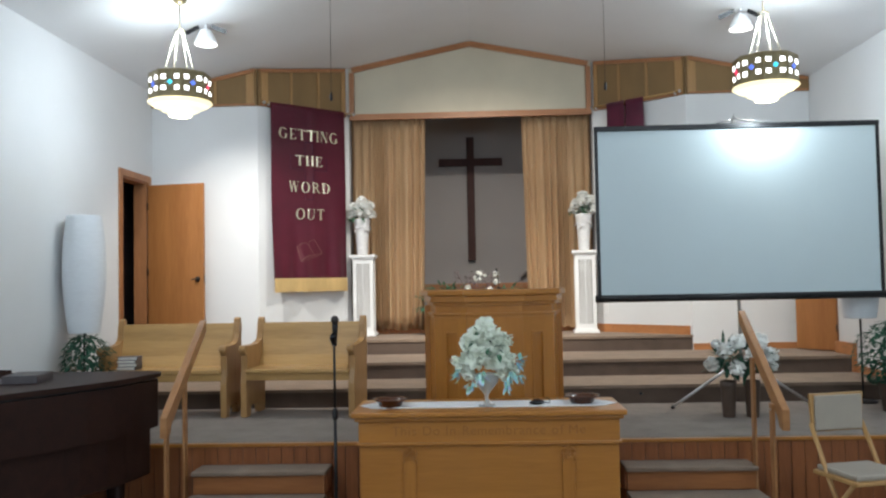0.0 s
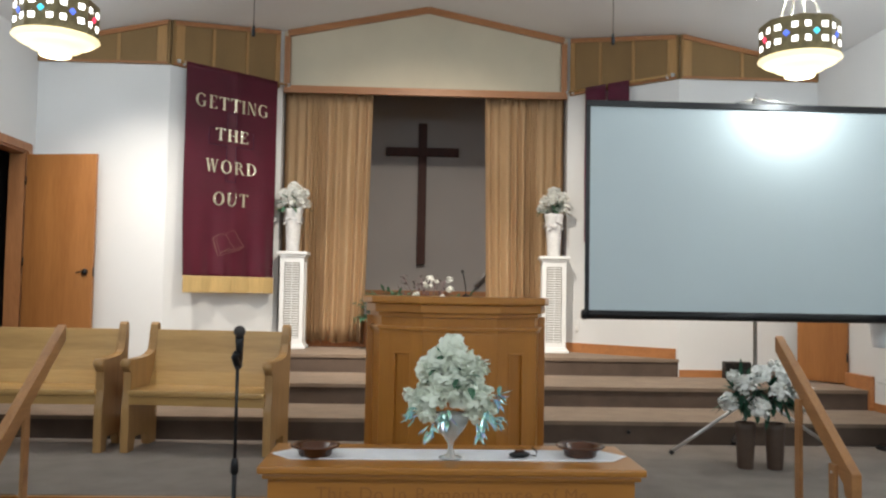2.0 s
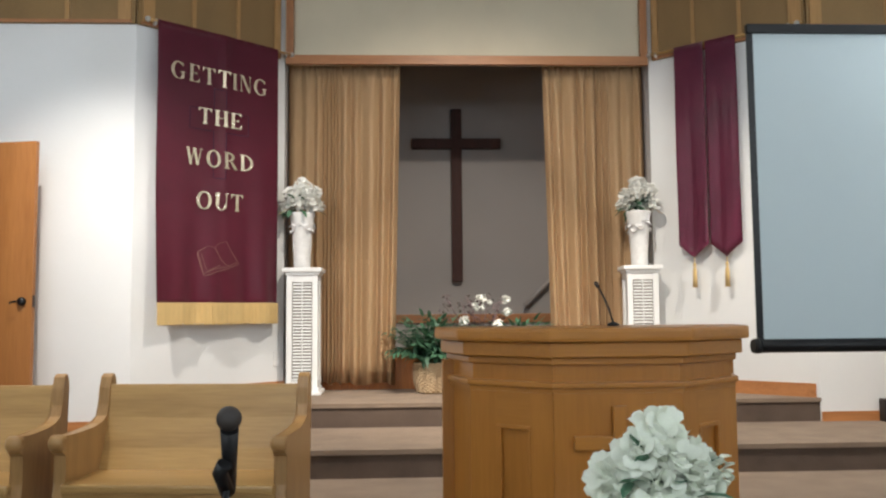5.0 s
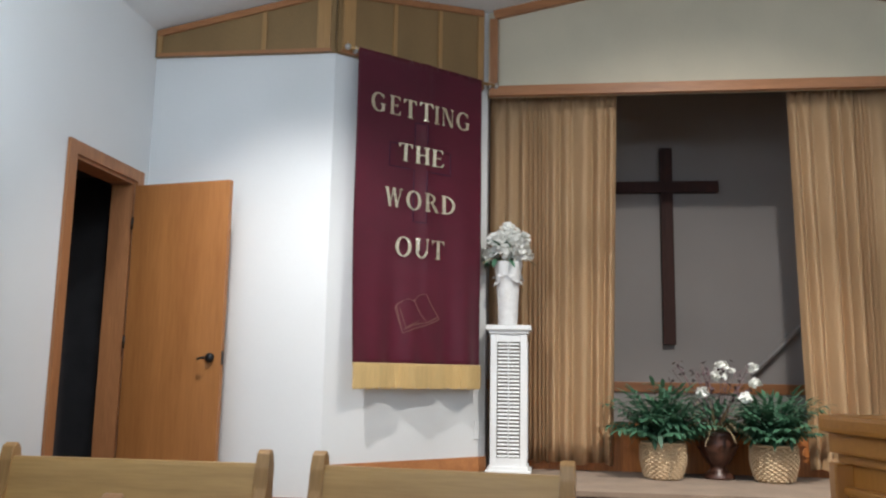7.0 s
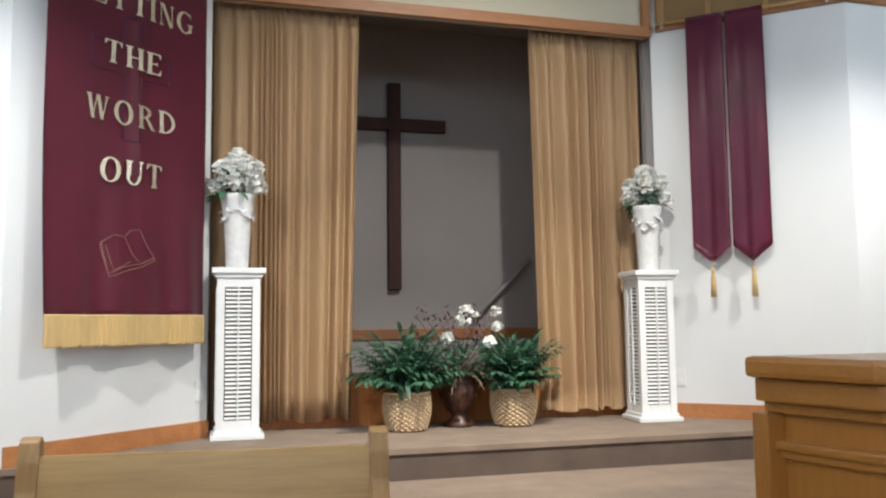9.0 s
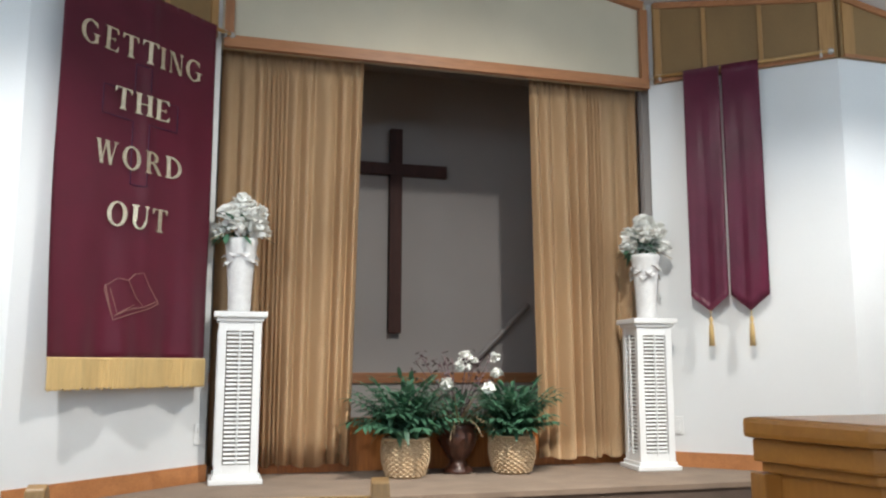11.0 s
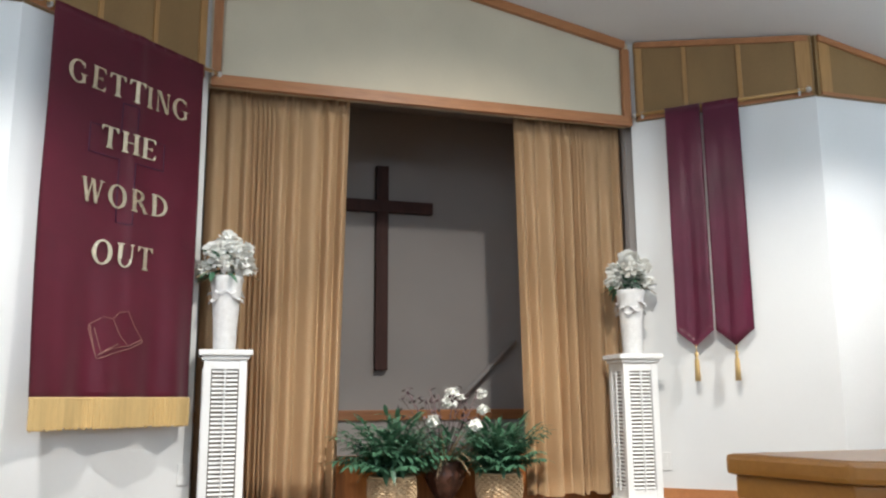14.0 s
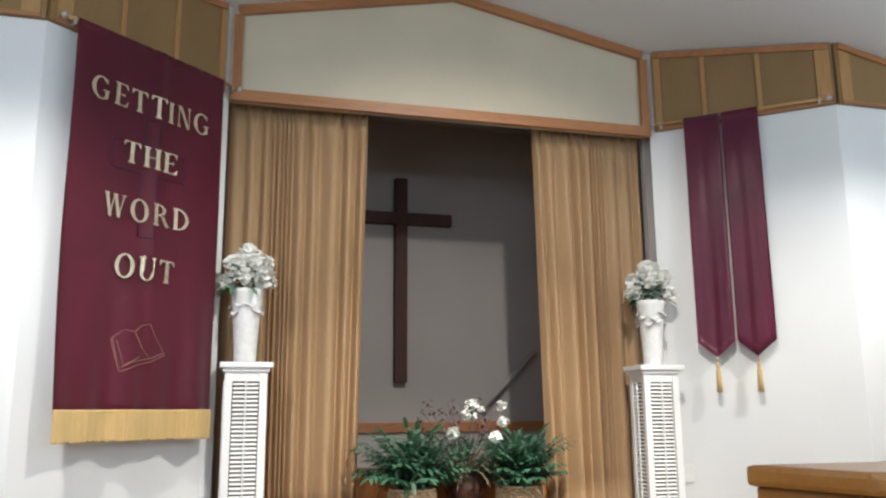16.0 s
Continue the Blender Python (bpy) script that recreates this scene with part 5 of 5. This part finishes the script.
flower_pot(pose(2.14, 7.02, STAGE), "brown pot of white silk peonies before the tripod", ((-0.16, -0.05, 0.12, 0.07), (-0.06, -0.06, 0.24, 0.075), (0.02, -0.1, 0.09, 0.075), (0.05, -0.03, 0.30, 0.07), (-0.1, 0.03, 0.28, 0.05)))
flower_pot(pose(2.33, 7.0, STAGE), "brown pot of white silk peonies beside its twin", ((0.02, -0.05, 0.30, 0.08), (0.10, -0.06, 0.19, 0.075), (-0.05, -0.1, 0.2, 0.07), (0.13, 0.0, 0.10, 0.05), (-0.02, 0.05, 0.34, 0.06)))


def bush(m, label, r, z, n, lw, pot_r=0.14):
    p = thing("potted_plant", m, label, "plant", "leafy plants at the stage ends")
    part("pot", turned([(pot_r * 0.75, 0), (pot_r, 0.22), (pot_r * 1.05, 0.25), (pot_r * 0.9, 0.25), (0.0, 0.22)], 24), M_POT, p)
    st = bmesh.new()
    for k in range(9):
        a = k * 2.4
        tube([(0, 0, 0.2), (r * 0.3 * math.cos(a), r * 0.3 * math.sin(a), z * 0.7), (r * 0.7 * math.cos(a), r * 0.7 * math.sin(a), z + 0.2 * r * math.sin(k))], 0.008, 5, st, 0.003)
    part("stem", st, M_DRY, p)
    crown = bmesh.new()
    for i in range(n):
        a, u = rng.uniform(0, 6.283), rng.uniform(-0.9, 1)
        k = math.sqrt(1 - u * u) * rng.uniform(0.35, 1.0) ** 0.5
        lump = 1 + 0.18 * math.sin(3 * a) + 0.12 * math.sin(5 * a + 4 * u)
        c = Vector((r * k * math.cos(a) * lump, r * k * math.sin(a) * lump, z + u * r * 1.05))
        blade(crown, c, (math.cos(a) + rng.uniform(-0.6, 0.6), math.sin(a) + rng.uniform(-0.6, 0.6), rng.uniform(-0.8, 0.6)), lw * rng.uniform(0.7, 1.25), lw * 0.55, rng.uniform(0.1, 0.8), 2)
    part("crown", crown, M_IVY, p)
    return p


bush(pose(-3.40, 7.25, STAGE), "dark green bushy plant beneath the paper lamp", 0.205, 0.54, 620, 0.06)
bush(pose(3.60, 7.2, STAGE), "dark green bushy plant in a pot at the stage end", 0.27, 0.48, 1100, 0.058)


def palm(m, label, seed, spread):
    g = random.Random(seed)
    p = thing("basket_palm", m, label, "plant", "palms in baskets")
    bk = part("basket", turned([(0.105, 0), (0.125, 0.03), (0.142, 0.10), (0.145, 0.16), (0.135, 0.22), (0.14, 0.235), (0.13, 0.24), (0.12, 0.20), (0.0, 0.19)], 36), M_BASKET, p, "woven wicker basket")
    weave = bmesh.new()
    for j in range(15):
        z = 0.016 + j * 0.0145
        rr = 0.112 + 0.036 * math.sin(min(1.0, z / 0.19) * 1.9)
        for i in range(38):
            if (i + j) % 2:
                a0, a1 = 2 * math.pi * i / 38, 2 * math.pi * (i + 1.3) / 38
                tube([(rr * math.cos(a), rr * math.sin(a), z) if k != 1 else ((rr + 0.007) * math.cos(a), (rr + 0.007) * math.sin(a), z) for k, a in enumerate((a0, (a0 + a1) / 2, a1))], 0.0058, 5, weave)
    part("weave", weave, M_BASKET, bk)
    part("rim", tube([(0.14 * math.cos(2 * math.pi * i / 28), 0.14 * math.sin(2 * math.pi * i / 28), 0.236) for i in range(29)], 0.01, 6), M_BASKET, bk)
    fr = bmesh.new()
    for i in range(76):
        a = i * 2.399 + g.uniform(-0.3, 0.3)
        lean = g.uniform(0.05, 0.5) if i % 3 else g.uniform(0.5, 0.85)
        d = Vector((math.cos(a) * lean, math.sin(a) * lean * 0.7, 1.0)).normalized()
        q = Vector((0.05 * math.cos(a), 0.05 * math.sin(a), 0.21))
        L = (g.uniform(0.22, 0.40) if i % 3 else g.uniform(0.18, 0.32)) * spread
        pts = [q]
        for k in range(9):
            d = (d + Vector((math.cos(a) * 0.05, math.sin(a) * 0.05, -0.10 * lean - 0.02))).normalized()
            q = q + d * L / 9
            pts.append(q)
            if k > 1:
                side = d.cross(Vector((0, 0, 1)))
                side = side.normalized() if side.length > 0.01 else Vector((1, 0, 0))
                for s in (-1, 1):
                    blade(fr, q, d * 0.75 + side * s * 0.9 + Vector((0, 0, g.uniform(-0.1, 0.3))), g.uniform(0.085, 0.125) * (1.15 - 0.06 * k), 0.026, 0.8, 3, 0.3)
        blade(fr, q, d, 0.1, 0.03, 0.6)
        tube(pts, 0.0025, 4, fr)
    part("fronds", fr, M_LEAF, p)
    part("foliage", leaf_tuft(g, 150, 0.19 * spread, 0.11, 0.036, -0.5, (0, 0, 0.37)), M_LEAF, p)
    return p


palm(pose(-0.29, 10.3, TIER_C), "green palm in a woven wicker basket before the recess", 3, 1.1)
palm(pose(0.43, 10.32, TIER_C, 0, 0, 70), "green palm in a woven wicker basket beside the urn", 8, 1.02)

urn = thing("urn_arrangement", pose(0.09, 10.42, TIER_C) @ Matrix.Diagonal((1.2, 1.2, 1.05, 1)), "brown carved urn with dried grasses and white roses", "flower vase")
part("urn", turned([(0.085, 0), (0.09, 0.015), (0.05, 0.05), (0.04, 0.075), (0.06, 0.10), (0.095, 0.16), (0.105, 0.23), (0.09, 0.27), (0.108, 0.30), (0.095, 0.30), (0.07, 0.27), (0.0, 0.26)], 30), M_URN, urn)
for k in range(8):
    a = k * math.pi / 4
    leafw = bmesh.new()
    blade(leafw, (0.066 * math.cos(a), 0.066 * math.sin(a), 0.10), (0.5 * math.cos(a), 0.5 * math.sin(a), 1), 0.13, 0.05, -0.1, 4, 0.5)
    part("carved_leaf", leafw, M_URN, urn)
g = random.Random(21)
dry = bmesh.new()
for i in range(110):
    a = g.uniform(0, 6.283)
    blade(dry, (0.04 * math.cos(a), 0.04 * math.sin(a), 0.28), (math.cos(a) * g.uniform(0.3, 1.0), math.sin(a) * g.uniform(0.3, 1.0), 1), g.uniform(0.18, 0.34), 0.009, g.uniform(0.5, 2.0), 5)
part("dried_grass", dry, M_DRY, urn)
tw = bmesh.new()
for i in range(26):
    a, l = g.uniform(0, 6.283), g.uniform(0.25, 0.45)
    e = Vector((math.cos(a) * g.uniform(0.05, 0.26), math.sin(a) * 0.12, 0.28 + l))
    tube([(0, 0, 0.28), e * 0.6 + Vector((0, 0, 0.13)), e], 0.0025, 4, tw)
    for k in range(7):
        blade(tw, e + Vector((g.uniform(-0.03, 0.03), g.uniform(-0.03, 0.03), g.uniform(-0.08, 0.02))), (g.uniform(-1, 1), g.uniform(-1, 1), g.uniform(-0.3, 1)), 0.035, 0.016, 0.3, 2)
part("dried_spray", tw, M_TWIG, urn)
part("leaves", leaf_tuft(g, 40, 0.12, 0.10, 0.03, 0.0, (0, 0, 0.36)), M_LEAF, urn)
for x, y, z, r in ((0.0, -0.06, 0.66, 0.034), (0.02, -0.05, 0.715, 0.032), (0.19, -0.04, 0.71, 0.026), (0.2, -0.05, 0.61, 0.028), (-0.1, -0.1, 0.55, 0.03), (0.13, -0.12, 0.52, 0.028), (0.08, -0.03, 0.69, 0.016)):
    bloom(urn, (x, y - 0.03, z), r * 1.3)

# ---- paper lamps ----
for x, y, label in ((-3.49, 7.42, "tall white rice-paper lamp on a thin stand behind the plant"), (3.56, 7.72, "tall white rice-paper lamp on a thin stand behind the screen")):
    p = thing("paper_lamp", pose(x, y, STAGE), label, "floor lamp", "rice-paper lamps")
    prof = [(0.10, 0.76)]
    for i in range(40):
        u = i / 39
        rr = 0.115 + 0.075 * math.sin(math.pi * (0.12 + 0.70 * u)) ** 1.2
        prof += [(rr, 0.765 + u * 1.05), (rr - 0.004, 0.765 + (u + 0.012) * 1.05)]
    part("shade", turned(prof, 30), M_PAPER, p, "ribbed white paper shade")
    part("pole", tube([(0, 0, 0.02), (0, 0, 0.77)], 0.009, 10), M_BLACK, p)
    part("foot", turned([(0.12, 0), (0.12, 0.015), (0.02, 0.03)], 28), M_BLACK, p)

# ---- piano ----
pi = thing("piano", pose(-2.2, 5.95, FLOOR) @ Matrix.Diagonal((1, 1, 1.07, 1)), "dark mahogany grand piano with its lid closed below the stage", "piano")
curve = [(-1.44, -1.5), (-0.62, -1.5)] + [(-0.62 + 0.60 * math.sin(u * math.pi / 2) ** 1.3, -1.5 + 1.32 * u) for u in (0.2, 0.4, 0.55, 0.7, 0.82, 0.92)] + [(0.0, -0.12), (-0.03, -0.04), (-0.1, 0.0), (-1.44, 0.0)]
part("case", prism(curve, 0.62, 0.93, 0.012), M_PIANO, pi)
lid = part("lid", prism([(x * 1.01 + 0.02, y * 1.01 + 0.01) for x, y in curve], 0.945, 0.975, 0.01), M_PIANO, pi)
# black slab in place of the shaded gap under the lid
part("lid_gap_shade", prism([(x - 0.02, y) for x, y in curve], 0.93, 0.945), M_BLACK, pi)
# added dark block for the shadow and leg mass below the case
part("under_shade_block", prism([(x * 0.97 - 0.05, y * 0.97 - 0.03) for x, y in curve], 0.32, 0.62), M_PIANO, pi)
for x, y in ((-0.25, -0.25), (-1.25, -0.25), (-0.8, -1.3)):
    part("leg", turned([(0.05, 0), (0.045, 0.06), (0.05, 0.1), (0.075, 0.45)], 16, None, (x, y, 0)), M_PIANO, pi)
part("music_desk", box(bmesh.new(), -1.35, -0.78, -0.62, -0.60, 0.976, 1.05, 0.004), M_PIANO, pi)
for k in range(2):
    b = thing("song_book", pose(-3.02 + 0.14 * k, 5.36, FLOOR + 0.976 * 1.07, 0, 0, 12 * k - 4), "dark songbook lying on the piano lid", "book", "books on the piano")
    part("cover", box(bmesh.new(), -0.11, 0.11, -0.14, 0.14, 0.0, 0.022 + 0.03 * k, 0.003), M_COVER, b)
    part("page_block", boxed(-0.112, 0.108, -0.137, 0.137, 0.004, 0.016), M_PAGES, b)

# ---- folding chair and stand at the right ----
ch = thing("folding_chair", pose(2.34, 5.13, FLOOR, 0, 0, 14), "beech folding chair with grey padded seat and back", "chair")
bk = prism([(-0.175, 0.67), (0.175, 0.67), (0.19, 0.905), (-0.19, 0.905)], -0.012, 0.012, 0.008)
bk.transform(Matrix(((1, 0, 0, 0), (0, 0, -1, 0.2), (0, 1, 0, 0), (0, 0, 0, 1))))
part("back_frame", bk, M_CHAIR, ch)
part("back_pad", box(bmesh.new(), -0.165, 0.165, 0.168, 0.189, 0.68, 0.895, 0.009), M_CUSHION, ch, "grey padded back")
part("seat_frame", box(bmesh.new(), -0.2, 0.2, -0.22, 0.17, 0.425, 0.452, 0.008), M_CHAIR, ch)
part("seat_pad", box(bmesh.new(), -0.185, 0.185, -0.205, 0.155, 0.452, 0.485, 0.014), M_CUSHION, ch, "grey padded seat")
for s in (-1, 1):
    part("back_leg", tube([(s * 0.185, -0.2, 0.0), (s * 0.185, 0.03, 0.40), (s * 0.18, 0.2, 0.72)], 0.014, 8), M_CHAIR, ch)
    part("front_leg", tube([(s * 0.165, 0.24, 0.0), (s * 0.165, -0.16, 0.43)], 0.014, 8), M_CHAIR, ch)
for y, z in ((-0.13, 0.13), (0.16, 0.10)):
    part("stretcher", tube([(-0.175, y, z), (0.175, y, z)], 0.01, 8), M_CHAIR, ch)

mu = thing("music_stand", pose(3.05, 5.75, FLOOR), "thin silver stand with a flat pale foot beside the stage", "stand")
part("pole", tube([(0, 0, 0.02), (0, 0, 0.85)], 0.008, 8), M_SILVER, mu)
part("foot", box(bmesh.new(), -0.17, 0.17, -0.02, 0.02, 0.42, 0.445, 0.006), M_WHITE, mu)
part("base", turned([(0.14, 0), (0.14, 0.012), (0.02, 0.025)], 26), M_BLACK, mu)

# ---- ceiling: chandeliers, floods, hanging microphones ----


def chandelier(x, y):
    c = thing("chandelier", pose(x, y, 0), "octagonal brass chandelier with coloured glass and a lit bowl", "chandelier", "brass chandeliers")
    R, z0, z1 = 0.265, 3.215, 3.455
    n = 8
    drum = bmesh.new()
    vs = []
    for r in (R, R - 0.012):
        for z in (z0, z1):
            vs.append([drum.verts.new((r * math.cos(math.pi / 8 + i * math.pi / 4), r * math.sin(math.pi / 8 + i * math.pi / 4), z)) for i in range(n)])
    for a, b in ((0, 1), (1, 3), (3, 2), (2, 0)):
        for i in range(n):
            drum.faces.new((vs[a][i], vs[a][(i + 1) % n], vs[b][(i + 1) % n], vs[b][i]))
    part("drum", drum, M_BRASS, c, "dark brass octagonal drum")
    ap = R * math.cos(math.pi / 8)
    for k in range(n):
        m = pose(0, 0, 0, 0, 0, 45 * k + 90)
        for s in (-1, 1):
            for dz in (-0.048, 0.048):
                ob = part("glass", box(bmesh.new(), s * 0.058 - 0.020, s * 0.058 + 0.020, -ap - 0.005, -ap + 0.004, 3.34 + dz - 0.019, 3.34 + dz + 0.019, 0.004), M_LITWHITE, c, "lit white glass stud")
                ob.matrix_basis = m
        ob = part("jewel", turned([(0.006, -0.01), (0.024, -0.003), (0.024, 0.003)], 4), (M_LITRED, M_LITBLUE, M_LITCYAN, M_LITBLUE)[k % 4], c, "coloured glass jewel")
        ob.matrix_basis = m @ pose(0, -ap - 0.002, 3.34, -90, 0, 0)
    bowl = part("bowl", turned([(0.06, 3.085), (0.10, 3.09), (0.105, 3.12), (0.16, 3.135), (0.165, 3.15), (0.235, 3.175), (0.275, 3.205), (0.27, 3.214), (0.05, 3.21)], 36), M_BOWL, c, "lit stepped glass bowl")
    part("canopy", turned([(0.02, roof_z(x) - 0.05), (0.06, roof_z(x) - 0.02), (0.065, roof_z(x) + 0.005)], 20), M_BRASS, c)
    part("stem", tube([(0, 0, 3.87), (0, 0, roof_z(x) - 0.02)], 0.006, 8), M_BRASS, c)
    part("hook", tube([(-0.05, 0, 3.85), (0, 0, 3.87), (0.05, 0, 3.85)], 0.006, 8), M_BRASS, c)
    for k in range(4):
        a = math.pi / 4 + k * math.pi / 2
        ch = bmesh.new()
        p0, p1 = Vector((0.15 * math.cos(a), 0.15 * math.sin(a), z1)), Vector((0.03 * math.cos(a), 0.03 * math.sin(a), 3.85))
        for j in range(12):
            q, r = p0.lerp(p1, j / 12), p0.lerp(p1, (j + 1.2) / 12)
            u = Vector((math.cos(a + (j % 2) * 1.57), math.sin(a + (j % 2) * 1.57), 0)) * 0.008
            tube([q, q.lerp(r, 0.25) + u, q.lerp(r, 0.75) + u, r, q.lerp(r, 0.75) - u, q.lerp(r, 0.25) - u, q], 0.0025, 4, ch)
        part("chain", ch, M_CHAIN, c)


for x, y in CHANDELIERS:
    chandelier(x, y)
for x, y in FLOODS:
    f = thing("flood_lamp", pose(x, y, roof_z(x)), "white bell-shaped flood lamp with dark flaps on the ceiling", "ceiling lamp", "ceiling flood lamps")
    part("stem", tube([(0, 0, 0.02), (0, 0, -0.08)], 0.012, 8), M_WHITE, f)
    part("shade", turned([(0.035, -0.05), (0.055, -0.06), (0.10, -0.16), (0.115, -0.20), (0.11, -0.20), (0.09, -0.15), (0.03, -0.07)], 26), M_WHITE, f)
    part("lens", turned([(0.10, -0.195), (0.06, -0.205), (0.01, -0.21)], 26), M_FLOOD, f, "glowing lamp face")
    for s in (-1, 1):
        part("flap", box(bmesh.new(), -0.075, 0.075, -0.003, 0.003, -0.02, 0.02), M_BLACK, f).matrix_basis = pose(s * 0.13, 0, -0.05, 25, s * 20, s * 15)
rf = thing("ridge_flood_lamp", pose(0.1, 7.6, roof_z(0.1)), "white flood lamp on the ceiling ridge above the stage", "ceiling lamp")
part("stem", tube([(0, 0, 0.02), (0, 0, -0.1)], 0.012, 8), M_WHITE, rf)
# the second housing belongs to the added low fill head
for dx in (0.0, 0.12):
    part("housing", turned([(0.055, -0.115), (0.06, -0.11), (0.055, -0.06), (0.03, -0.05)], 24, None, (dx, 0, 0)), M_WHITE, rf)
part("bar", box(bmesh.new(), -0.03, 0.15, -0.015, 0.015, -0.055, -0.04, 0.004), M_WHITE, rf)
for x, y, z in ((-1.02, 6.3, 3.0), (1.1, 6.45, 3.06)):
    h = thing("hanging_microphone", pose(x, y, z), "thin black microphone hanging from the ceiling on its cord", "microphone", "hanging microphones")
    part("cord", tube([(0, 0, 0.06), (0, 0, roof_z(x) - z + 0.01)], 0.002, 6), M_BLACK, h)
    part("capsule", turned([(0.006, 0), (0.011, 0.005), (0.011, 0.04), (0.005, 0.07)], 12), M_BLACK, h)

# ---- wall fittings ----
v = thing("floor_vent", pose(3.08, Y_FACE, TIER_B), "dark box vent standing against the wall", "vent")
part("box", box(bmesh.new(), -0.13, 0.13, -0.09, -0.018, 0.0, 0.16, 0.006), M_SMOKE, v)
for i in range(7):
    part("slat", boxed(-0.115, 0.115, -0.096, -0.0905, 0.02 + i * 0.019, 0.028 + i * 0.019), M_BLACK, v)
for m, label in ((RIGHT_WALL @ pose(0.13, 0.062, 1.22), "white outlet plate on the wall by the sashes"), (LEFT_WALL @ pose(1.22, 0.072, 1.22), "white outlet plate on the wall by the banner")):
    o = thing("wall_outlet", m, label, "outlet", "wall outlets")
    part("plate", box(bmesh.new(), -0.037, 0.037, -0.006, 0.0, -0.06, 0.06, 0.002), M_WHITE, o)
    for dz in (-0.025, 0.025):
        part("socket", box(bmesh.new(), -0.014, 0.014, -0.0085, -0.006, dz - 0.014, dz + 0.014, 0.002), M_WHITE, o)
fl = thing("floor_socket", pose(1.58, Y_A - 0.013, STAGE + 0.09), "small dark socket in the carpeted riser", "outlet")
part("ring", turned([(0.016, -0.004), (0.012, 0.006)], 14), M_BLACK, fl).matrix_basis = pose(0, 0, 0, 90)

# ---- boards of the stage front ----
board = mesh_of("board", box(bmesh.new(), -0.046, 0.046, -0.008, 0.0, 0.0, STAGE - 0.032 - FLOOR, 0.003), M_PANEL)
x = WEST + 0.05
while x < EAST - 0.04:
    piece("board", board, front, pose(x, EDGE - 0.012, FLOOR))
    x += 0.0955
